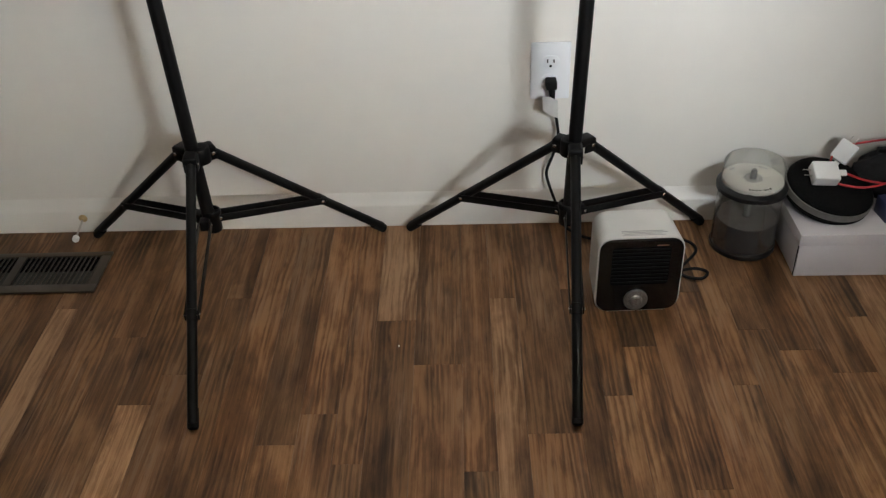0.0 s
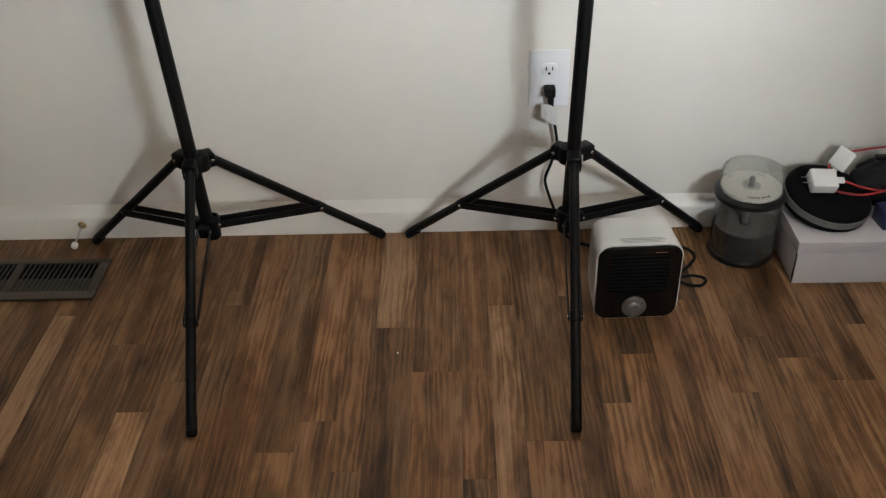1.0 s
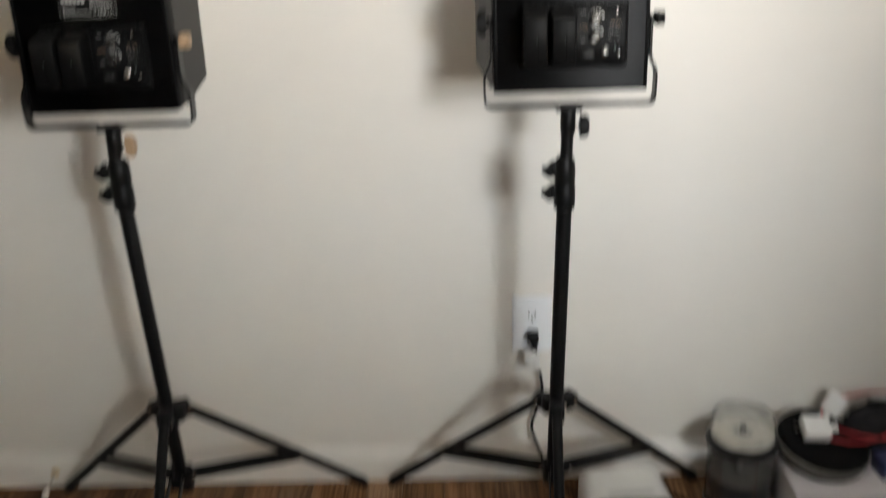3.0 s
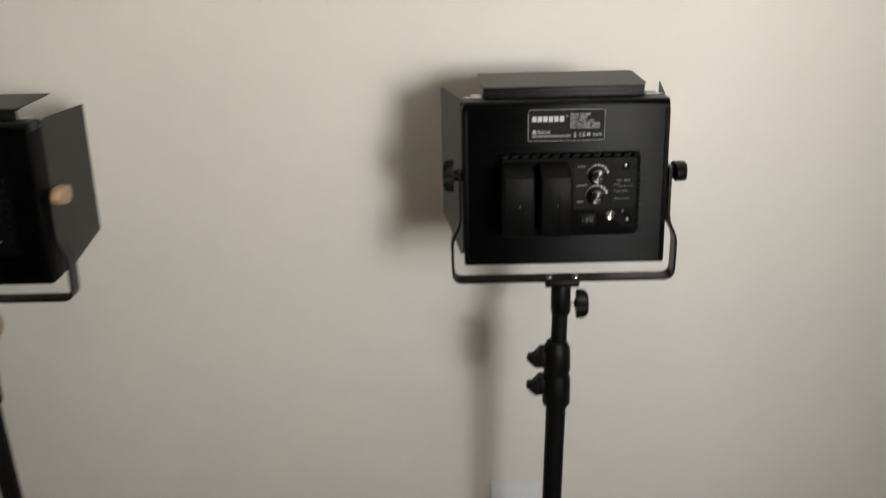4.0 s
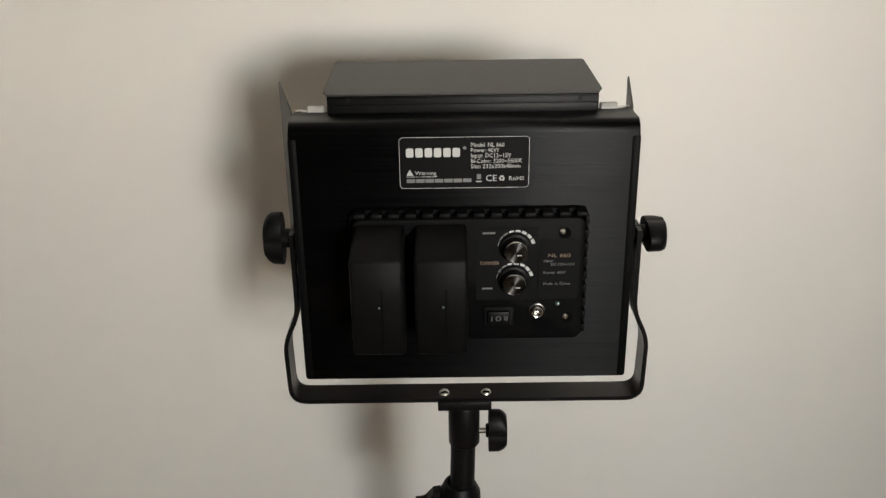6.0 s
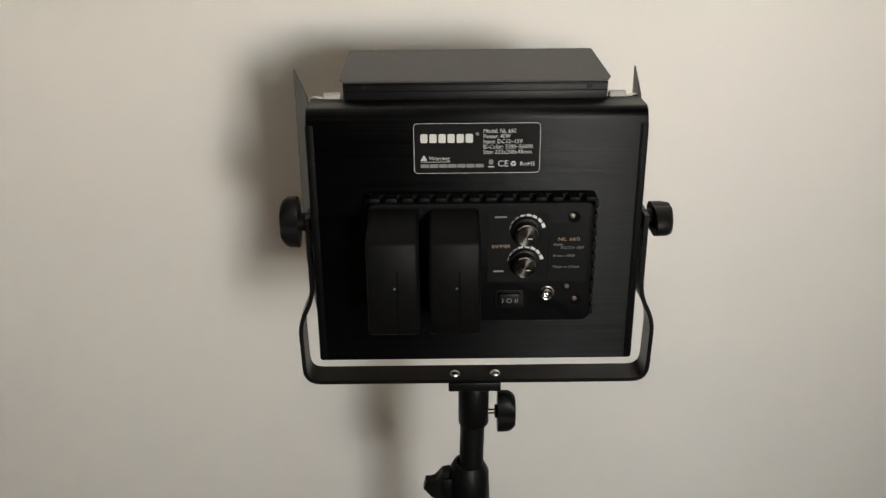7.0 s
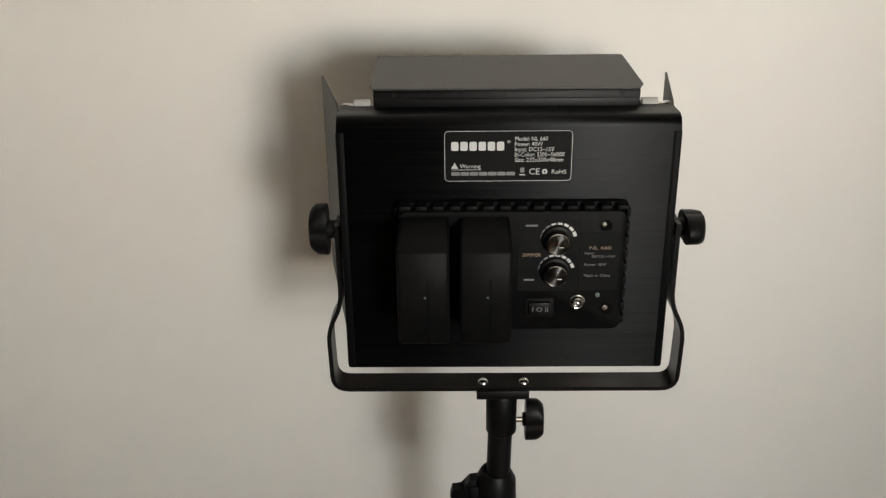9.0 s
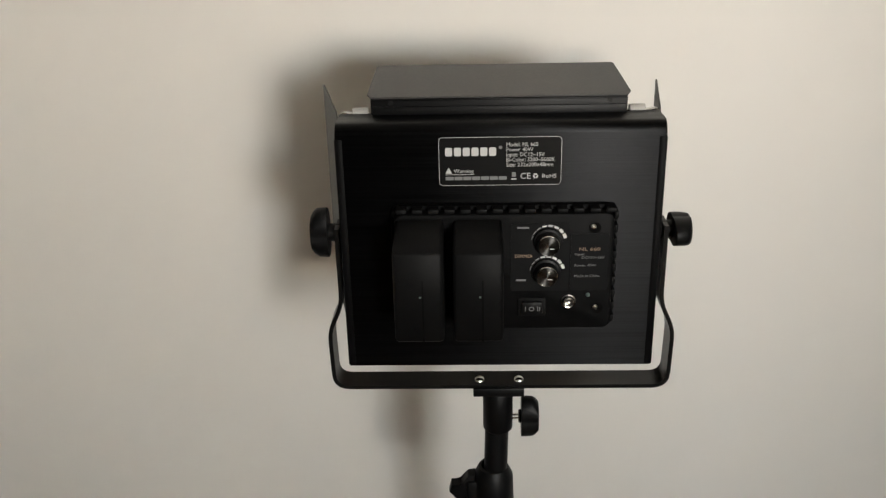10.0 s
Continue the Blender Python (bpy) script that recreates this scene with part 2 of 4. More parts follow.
def frame_of(a, b):
    """A pose at a whose z points to b."""
    return Matrix.Translation(a) @ (Vector(b) - Vector(a)).to_track_quat("Z", "Y").to_matrix().to_4x4()


def add_box(bm, centre, size, bevel=0.0, m=None, segments=2):
    made = bmesh.ops.create_cube(bm, size=1.0)["verts"]
    bmesh.ops.scale(bm, vec=size, verts=made)
    if bevel:
        edges = list({e for v in made for e in v.link_edges})
        made = bmesh.ops.bevel(bm, geom=edges, offset=bevel, segments=segments, profile=0.5, affect="EDGES")["verts"]
    bmesh.ops.translate(bm, vec=centre, verts=made)
    if m is not None:
        bmesh.ops.transform(bm, matrix=m, verts=made)
    return bm


def add_lathe(bm, profile, m=None, segments=24, squash=1.0):
    """Rings of (radius, height) round z; a radius of 0 closes the end."""
    m = m if m is not None else Matrix()
    rings = []
    for r, z in profile:
        if r == 0:
            rings.append([bm.verts.new(m @ Vector((0, 0, z)))])
        else:
            rings.append([bm.verts.new(m @ Vector((r * math.cos(a), squash * r * math.sin(a), z))) for a in (2 * math.pi * i / segments for i in range(segments))])
    for a, b in zip(rings, rings[1:]):
        for i in range(segments):
            j = (i + 1) % segments
            if len(a) == 1 and len(b) > 1:
                bm.faces.new((a[0], b[j], b[i]))
            elif len(b) == 1 and len(a) > 1:
                bm.faces.new((a[i], a[j], b[0]))
            elif len(a) > 1:
                bm.faces.new((a[i], a[j], b[j], b[i]))
    return bm


def add_rod(bm, a, b, r, r2=None, chamfer=0.0, segments=20, squash=1.0):
    r2 = r if r2 is None else r2
    h, c = (Vector(b) - Vector(a)).length, chamfer
    if c:
        prof = ((0, 0), (r - c, 0), (r, c), (r2, h - c), (r2 - c, h), (0, h))
    else:
        prof = ((0, 0), (r, 0), (r2, h), (0, h))
    return add_lathe(bm, prof, frame_of(a, b), segments, squash)


def rod(a, b, r, **more):
    return add_rod(bmesh.new(), a, b, r, **more)


def block(centre, size, bevel=0.0, m=None, segments=2):
    return add_box(bmesh.new(), centre, size, bevel, m, segments)


def smooth_path(points, steps=8):
    """Catmull-Rom through the points."""
    pts = [Vector(p) for p in points]
    ext = [2 * pts[0] - pts[1], *pts, 2 * pts[-1] - pts[-2]]
    out = []
    for p0, p1, p2, p3 in zip(ext, ext[1:], ext[2:], ext[3:]):
        for i in range(steps):
            t = i / steps
            out.append(0.5 * (2 * p1 + (p2 - p0) * t + (2 * p0 - 5 * p1 + 4 * p2 - p3) * t * t + (3 * p1 - p0 - 3 * p2 + p3) * t ** 3))
    return out + [pts[-1]]


def add_cable(bm, points, r, segments=10, flat=1.0):
    up, last = Vector((0.13, 0.21, 0.97)), None
    for i, p in enumerate(points):
        d = (points[min(i + 1, len(points) - 1)] - points[max(i - 1, 0)]).normalized()
        side = d.cross(up)
        side = side.normalized() if side.length > 1e-4 else Vector((1, 0, 0))
        top = side.cross(d).normalized()
        up = top
        ring = [bm.verts.new(p + side * r * math.cos(a) + top * r * flat * math.sin(a)) for a in (2 * math.pi * k / segments for k in range(segments))]
        if last:
            for k in range(segments):
                bm.faces.new((last[k], last[(k + 1) % segments], ring[(k + 1) % segments], ring[k]))
        else:
            bm.faces.new(ring[::-1])
        last = ring
    bm.faces.new(last)
    return bm


def add_prism(bm, outline, depth, m=None, bevel=0.0):
    """An outline in x and y, extruded along z from 0 to depth."""
    m = m if m is not None else Matrix()
    low = [bm.verts.new((x, y, 0)) for x, y in outline]
    high = [bm.verts.new((x, y, depth)) for x, y in outline]
    caps = [bm.faces.new(low[::-1]), bm.faces.new(high)]
    n = len(outline)
    for i in range(n):
        j = (i + 1) % n
        bm.faces.new((low[i], low[j], high[j], high[i]))
    verts = low + high
    if bevel:
        edges = list({e for f in caps for e in f.edges})
        bmesh.ops.bevel(bm, geom=edges, offset=bevel, segments=2, profile=0.5, affect="EDGES")
        verts = list({v for f in bm.faces for v in f.verts})
    bmesh.ops.transform(bm, matrix=m, verts=verts)
    return bm


def rounded(w, h, r, steps=6, cx=0.0, cy=0.0):
    """The outline of a rounded rectangle."""
    out = []
    for sx, sy, a0 in ((1, 1, 0), (-1, 1, 90), (-1, -1, 180), (1, -1, 270)):
        for i in range(steps + 1):
            a = radians(a0 + 90 * i / steps)
            out.append((cx + sx * (w / 2 - r) + r * math.cos(a), cy + sy * (h / 2 - r) + r * math.sin(a)))
    return out


def ribbon(points, thick, width, radius, m=None, steps=5):
    """A flat bar bent along points in x and y, its corners rounded; the width runs along z, centred."""
    pts = [Vector(p) for p in points]
    line = [pts[0]]
    for a, b, c in zip(pts, pts[1:], pts[2:]):
        d1, d2 = (a - b).normalized(), (c - b).normalized()
        k = min(radius, (a - b).length * 0.45, (c - b).length * 0.45)
        p, q = b + d1 * k, b + d2 * k
        line += [p.lerp(b, t).lerp(b.lerp(q, t), t) for t in (i / steps for i in range(steps + 1))]
    line.append(pts[-1])
    left, right = [], []
    for i, p in enumerate(line):
        d = (line[min(i + 1, len(line) - 1)] - line[max(i - 1, 0)]).normalized()
        o = Vector((-d.y, d.x)) * thick / 2
        left.append((p + o)[:]), right.append((p - o)[:])
    bm = add_prism(bmesh.new(), left + right[::-1], width)
    bmesh.ops.translate(bm, vec=(0, 0, -width / 2), verts=bm.verts)
    if m is not None:
        bmesh.ops.transform(bm, matrix=m, verts=bm.verts)
    return bm


FACE = Matrix(((1, 0, 0, 0), (0, 0, -1, 0), (0, 1, 0, 0), (0, 0, 0, 1)))  # x, y of an outline to x, z; its depth to -y


def wing_knob(at, axis, r, depth, upright):
    """A two-winged hand knob whose axis points along axis, with a short collar and a crowned outer face."""
    ex = Vector(axis).normalized()
    ez = Vector((0, 0, 1)) if upright else Vector((0, 1, 0))
    m = Matrix((ez.to_4d(), ex.cross(ez).to_4d(), ex.to_4d(), (0, 0, 0, 1))).transposed()
    m.col[3] = (*at, 1)
    for k in range(3):
        m[3][k] = 0.0
    bm = bmesh.new()
    rings = []
    for h, k in ((0.0, 0.96), (0.05, 1.0), (0.62, 0.98), (0.84, 0.86), (0.98, 0.70), (1.0, 0.66)):
        ring = []
        for i in range(40):
            a = 2 * math.pi * i / 40
            w = 0.66 + 0.34 * math.cos(2 * a)
            ring.append(bm.verts.new(m @ Vector((r * k * w * math.cos(a), r * (0.62 * w + 0.30) * math.sin(a), depth * h))))
        rings.append(ring)
    for a, b in zip(rings, rings[1:]):
        for i in range(40):
            j = (i + 1) % 40
            bm.faces.new((a[i], a[j], b[j], b[i]))
    bm.faces.new(rings[0][::-1])
    bm.faces.new(rings[-1])
    add_lathe(bm, ((0.0, -0.0022), (0.0052, -0.0022), (0.0058, 0.0), (0.0058, 0.0008)), m, 20)
    return bm


def letters(name, body, x, y, z, material, parent, width=None, size=0.004, align="LEFT", turn=None):
    """Words that face -y (or as turn says), x, z at the left end of the base line."""
    cu = bpy.data.curves.new(name, "FONT")
    cu.body, cu.size, cu.align_x, cu.extrude = body, size, align, 0.00006
    cu.resolution_u = 2
    tmp = bpy.data.objects.new(name, cu)
    scene.collection.objects.link(tmp)
    bpy.context.view_layer.update()
    me = bpy.data.meshes.new_from_object(tmp.evaluated_get(bpy.context.evaluated_depsgraph_get()))
    bpy.data.objects.remove(tmp)
    me.materials.clear()
    me.materials.append(material)
    me.transform((turn if turn is not None else FACE))
    if width:
        span = max(v.co.x for v in me.vertices) - min(v.co.x for v in me.vertices)
        me.transform(Matrix.Diagonal((width / span, 1, 1, 1)))
    me.transform(Matrix.Translation((x, y, z)))
    ob = new(name, me)
    ob.parent = parent
    return ob


def bar(name, x0, x1, z0, z1, y, material, parent, r=0.0):
    w, h = x1 - x0, z1 - z0
    out = rounded(w, h, r or min(w, h) * 0.2, 3, (x0 + x1) / 2, (z0 + z1) / 2)
    return part(name, add_prism(bmesh.new(), out, 0.0001, Matrix.Translation((0, y, 0)) @ FACE), material, parent, smooth=0)


# ---- the room ----
NORTH, BASE, WEST, EAST, HIGH = 1.776, 1.7625, -3.2, 2.4, 2.42


def wall(name, centre, size, material=None, label=""):
    return tagged(part(name, block(centre, size), material or M_WALL, smooth=0), label, "wall", kind="structure")


BACK, STUB = -4.5, 0.50
wall("wall_north", ((WEST + EAST) / 2, NORTH + 0.06, HIGH / 2), (EAST - WEST, 0.12, HIGH), label="cream white painted wall with faint roller texture")
wall("wall_west", (WEST - 0.06, (NORTH + BACK) / 2, HIGH / 2), (0.12, NORTH - BACK + 0.24, HIGH), label="plain cream painted side wall")
wall("wall_east", (EAST + 0.06, (NORTH + SOUTH) / 2, HIGH / 2), (0.12, NORTH - SOUTH + 0.24, HIGH), label="plain cream painted side wall")
wall("wall_return", (STUB + 0.06, (SOUTH - DEEP + BACK) / 2, HIGH / 2), (0.12, SOUTH - DEEP - BACK, HIGH), label="plain cream painted side wall")
wall("wall_back", ((WEST + STUB) / 2, BACK - 0.06, HIGH / 2), (STUB - WEST, 0.12, HIGH), label="plain cream painted wall at the room's far end")
# added, unseen: its end blocks part of the window for the wall's right side
wall("wall_shade_partition", ((1.04 + EAST) / 2, 0.31, HIGH / 2), (EAST - 1.04, 0.12, HIGH), label="added cream partition wall, unseen, that cuts window light on the right")
# added, unseen: hides the window's lower part from low wall and floor
wall("wall_shade_knee", ((0.42 + EAST) / 2, -0.30, 0.5), (EAST - 0.42, 0.10, 1.0), label="added cream knee wall with a flat top, unseen, that shades the lower wall")
# the window's wall, with the opening through it
bm = bmesh.new()
x0, x1, z0, z1 = WIN_X - WIN_W / 2, WIN_X + WIN_W / 2, WIN_Z - WIN_H / 2, WIN_Z + WIN_H / 2
for a, b, c, d in ((STUB, x0, 0, HIGH), (x1, EAST, 0, HIGH), (x0, x1, 0, z0), (x0, x1, z1, HIGH)):
    add_box(bm, ((a + b) / 2, SOUTH - DEEP / 2, (c + d) / 2), (b - a, DEEP, d - c))
tagged(part("wall_south", bm, M_WALL, smooth=0), "plain cream painted wall with a window opening", "wall", kind="structure")
tagged(part("ceiling", block(((WEST + EAST) / 2, (NORTH + BACK) / 2, HIGH + 0.05), (EAST - WEST + 0.24, NORTH - BACK + 0.24, 0.1)), M_CEIL, smooth=0),
       "plain white painted ceiling", "ceiling", kind="structure")
floor = tagged(part("floor", block(((WEST + EAST) / 2, (NORTH + BACK) / 2, -0.04), (EAST - WEST, NORTH - BACK, 0.07)), M_WOOD[1], smooth=0),
               "dark brown wood-look plank floor with pale streaks", "floor", kind="structure")

# baseboard: a flat board with an eased, sloping top
prof = [(0, 0.0), (0.0135, 0.0), (0.0135, 0.050), (0.0125, 0.0535), (0.0105, 0.056), (0.004, 0.069), (0.002, 0.0755), (0.0, 0.079)]
bm = add_prism(bmesh.new(), [(-d, h) for d, h in prof], EAST - WEST, Matrix(((0, 0, 1, WEST), (1, 0, 0, NORTH), (0, 1, 0, 0.0), (0, 0, 0, 1))))
tagged(part("baseboard", bm, M_TRIM, smooth=50), "cream painted wooden baseboard with a moulded top", "baseboard", kind="structure")


# ---- floor register ----
def floor_vent():
    v = thing("floor_vent", (-0.8370, 1.604, 0.0), 0.3, "taupe metal floor register with narrow slots in the planks", "floor vent")
    w, d = 0.372, 0.140
    bm = bmesh.new()
    for a, b, c, e in ((-w / 2, w / 2, 0.055, d / 2), (-w / 2, w / 2, -d / 2, -0.045), (-w / 2, -0.166, -0.045, 0.055), (0.166, w / 2, -0.045, 0.055), (-0.012, 0.006, -0.045, 0.055)):
        add_box(bm, ((a + b) / 2, (c + e) / 2, 0.0045), (b - a, e - c, 0.005), 0.0012)
    part("flange", bm, M_VENT, v)
    # no hole below: a near-black plate paints the duct's darkness
    part("duct_shade", block((0, 0.005, 0.0012), (0.336, 0.102, 0.001)), M_SHADE, v, smooth=0)
    part("damper", block((0, -0.02, 0.0024), (0.334, 0.048, 0.001)), M_VENTIN, v, smooth=0)
    slat = block((0, 0.005, 0), (0.0028, 0.1, 0.0035), 0.0006, pose(0, 0, 0.0042, 0, 28, -2))
    first = part("slat", slat, M_VENT, v)
    xs = [-0.1605 + 0.0106 * i for i in range(14)] + [0.0145 + 0.0106 * i for i in range(15)]
    first.location.x = xs[0]
    for x in xs[1:]:
        o = first.copy()
        scene.collection.objects.link(o)
        o.location.x = x
    return v


floor_vent()


# ---- doorstop ----
def door_stop():
    s = thing("door_stop", (-0.738, BASE, 0.036), 0, "brass rod doorstop with a white rubber tip on the baseboard", "doorstop")
    part("base_plate", add_lathe(bmesh.new(), ((0, 0), (0.0095, 0), (0.0095, 0.0015), (0.006, 0.004), (0.003, 0.006), (0, 0.006)), frame_of((0, 0, 0), (0, -1, -0.1))), M_BRASS, s)
    part("rod", rod((0, 0, 0), (0.004, -0.066, -0.008), 0.0022), M_CHROME, s)
    part("tip", add_lathe(bmesh.new(), ((0, 0), (0.0055, 0), (0.007, 0.002), (0.007, 0.010), (0.0058, 0.012), (0, 0.0122)), frame_of((0.0038, -0.062, -0.0075), (0.0048, -0.078, -0.0095))),
         M_RUBBER, s, "white rubber tip")


door_stop()


# ---- outlet, plug and heater ----
def wall_outlet():
    o = thing("wall_outlet", (0.2785, NORTH, 0.3555), 0, "white duplex wall outlet with an oversized cover plate", "outlet")
    bm = add_prism(bmesh.new(), rounded(0.079, 0.121, 0.003, 3), 0.005, FACE, bevel=0.0018)
    part("cover_plate", bm, M_OUTLET, o)
    for z in (0.0195, -0.0195):
        face = part("receptacle", add_prism(bmesh.new(), rounded(0.0335, 0.028, 0.011, 6, 0, z), 0.0022, Matrix.Translation((0, -0.0045, 0)) @ FACE, bevel=0.0006), M_OUTLET, o)
        if z > 0:
            # raised near-black pieces paint the shade of slots and ground hole
            for x, h in ((-0.0063, 0.0085), (0.0063, 0.0072)):
                part("slot_shade", block((x, -0.0068, z + 0.003), (0.0022, 0.0012, h)), M_SHADE, face, smooth=0)
            part("ground_hole_shade", add_prism(bmesh.new(), rounded(0.005, 0.0052, 0.0022, 4, 0, z - 0.0075), 0.0012, Matrix.Translation((0, -0.0062, 0)) @ FACE), M_SHADE, face, smooth=0)
    part("centre_screw", rod((0, -0.0045, 0), (0, -0.0062, 0), 0.003, chamfer=0.0005), M_OUTLET, o)


wall_outlet()


def heater():
    h = thing("space_heater", (0.4265, 1.449, 0.0), 2.0, "small white space heater with a black front and silver dial", "heater")
    w, t, d = 0.160, 0.169, 0.100
    cz = t / 2 + 0.001
    shell = add_prism(bmesh.new(), rounded(w, t, 0.026, 8, 0, cz), -d, FACE, bevel=0.003)
    for v in shell.verts:
        k = v.co.y / d
        v.co.x *= 1 - 0.06 * k
        v.co.z = cz + (v.co.z - cz) * (1 - 0.05 * k)
    part("shell", shell, M_SHELL, h)
    face = part("front_panel", add_prism(bmesh.new(), rounded(w - 0.0050, t - 0.0056, 0.0240, 8, 0, cz), 0.003, Matrix.Translation((0, 0.0005, 0)) @ FACE, bevel=0.001), M_GLOSS, h, "glossy black front panel")
    # flat near-black sheet paints the shade behind the grille bars
    part("grille_shade", add_prism(bmesh.new(), rounded(0.108, 0.085, 0.006, 4, 0, cz + 0.022), 0.0008, Matrix.Translation((0, -0.0022, 0)) @ FACE), M_SHADE, face, smooth=0)
    first = part("grille_bar", block((0, -0.0042, 0), (0.106, 0.0028, 0.0036), 0.001), M_GRILLE, face)
    for i in range(10):
        o = first if i == 0 else first.copy()
        if i:
            scene.collection.objects.link(o)
        o.location.z = cz - 0.014 + 0.0082 * i
    dial = part("dial", add_lathe(bmesh.new(), ((0, 0), (0.0232, 0), (0.0232, 0.0025), (0.0218, 0.0045), (0.0130, 0.0052), (0.0118, 0.0082), (0.0104, 0.0092), (0, 0.0094)), frame_of((-0.003, -0.0022, 0.030), (-0.003, -1, 0.030)), 40), M_ALU, h, "silver dial")
    part("dial_cap", add_lathe(bmesh.new(), ((0.0098, 0), (0.0094, 0.0007), (0, 0.0009)), frame_of((-0.003, -0.0115, 0.030), (-0.003, -1, 0.030)), 32), M_ALU, dial)
    bar("badge", 0.027, 0.049, cz + 0.0668, cz + 0.0684, -0.0027, M_ORANGE, h)
    for i, (a, b) in enumerate(((-0.042, 0.036), (-0.042, 0.042), (-0.038, 0.032), (-0.042, 0.038))):
        part("print_line", block(((a + b) / 2 + 0.006, 0.022 - 0.0045 * i, t + 0.0012 - 0.0006), (b - a, 0.0018, 0.0004), 0, None), M_PRINTG, h, smooth=0)
    for x, y in ((-0.05, 0.015), (0.05, 0.015), (-0.045, 0.08), (0.045, 0.08)):
        part("foot", rod((x, y, 0), (x, y, 0.008), 0.008), M_BLACKRUB, h)
    # its cord: down the wall from the outlet, along behind the heater, a loop beside it
    m = h.matrix_basis.inverted()
    plug = bmesh.new()
    add_box(plug, (0.2795, NORTH - 0.02, 0.3355), (0.022, 0.028, 0.018), 0.003)
    add_rod(plug, (0.2805, NORTH - 0.025, 0.331), (0.283, NORTH - 0.024, 0.302), 0.0075, r2=0.005, chamfer=0.001)
    bmesh.ops.transform(plug, matrix=m, verts=plug.verts)
    part("plug", plug, M_BLACKRUB, h, "black angled power plug")
    pts = smooth_path([(0.283, 1.752, 0.305), (0.289, 1.752, 0.275), (0.296, 1.755, 0.24), (0.298, 1.757, 0.21), (0.288, 1.757, 0.17), (0.277, 1.755, 0.135), (0.283, 1.750, 0.105),
                       (0.30, 1.74, 0.06), (0.32, 1.72, 0.016), (0.37, 1.69, 0.005), (0.46, 1.665, 0.005), (0.53, 1.68, 0.012), (0.575, 1.668, 0.006), (0.583, 1.64, 0.004),
                       (0.555, 1.60, 0.004), (0.532, 1.572, 0.005), (0.545, 1.548, 0.005), (0.575, 1.542, 0.005), (0.588, 1.560, 0.007), (0.565, 1.570, 0.009), (0.525, 1.566, 0.007), (0.44, 1.56, 0.012), (0.43, 1.552, 0.03)])
    part("power_cord", add_cable(bmesh.new(), [m @ p for p in pts], 0.0032, 10), M_BLACKRUB, h, "black power cord")
    tag = bmesh.new()
    grid = [[tag.verts.new(m @ Vector((0.262 + 0.030 * u, 1.744 - 0.006 * math.sin(2.6 * u) - 0.016 * v, 0.313 - (0.022 + 0.008 * u) * v + 0.006 * u * (1 - v) * math.sin(5 * u) - 0.008 * u * v))) for u in (i / 8 for i in range(9))] for v in (j / 4 for j in range(5))]
    for a, b in zip(grid, grid[1:]):
        for i in range(8):
            tag.faces.new((a[i], a[i + 1], b[i + 1], b[i]))
    bmesh.ops.solidify(tag, geom=tag.faces[:], thickness=0.0006)
    part("cord_tag", tag, M_PAPER, h, "white paper tag on the cord")


heater()


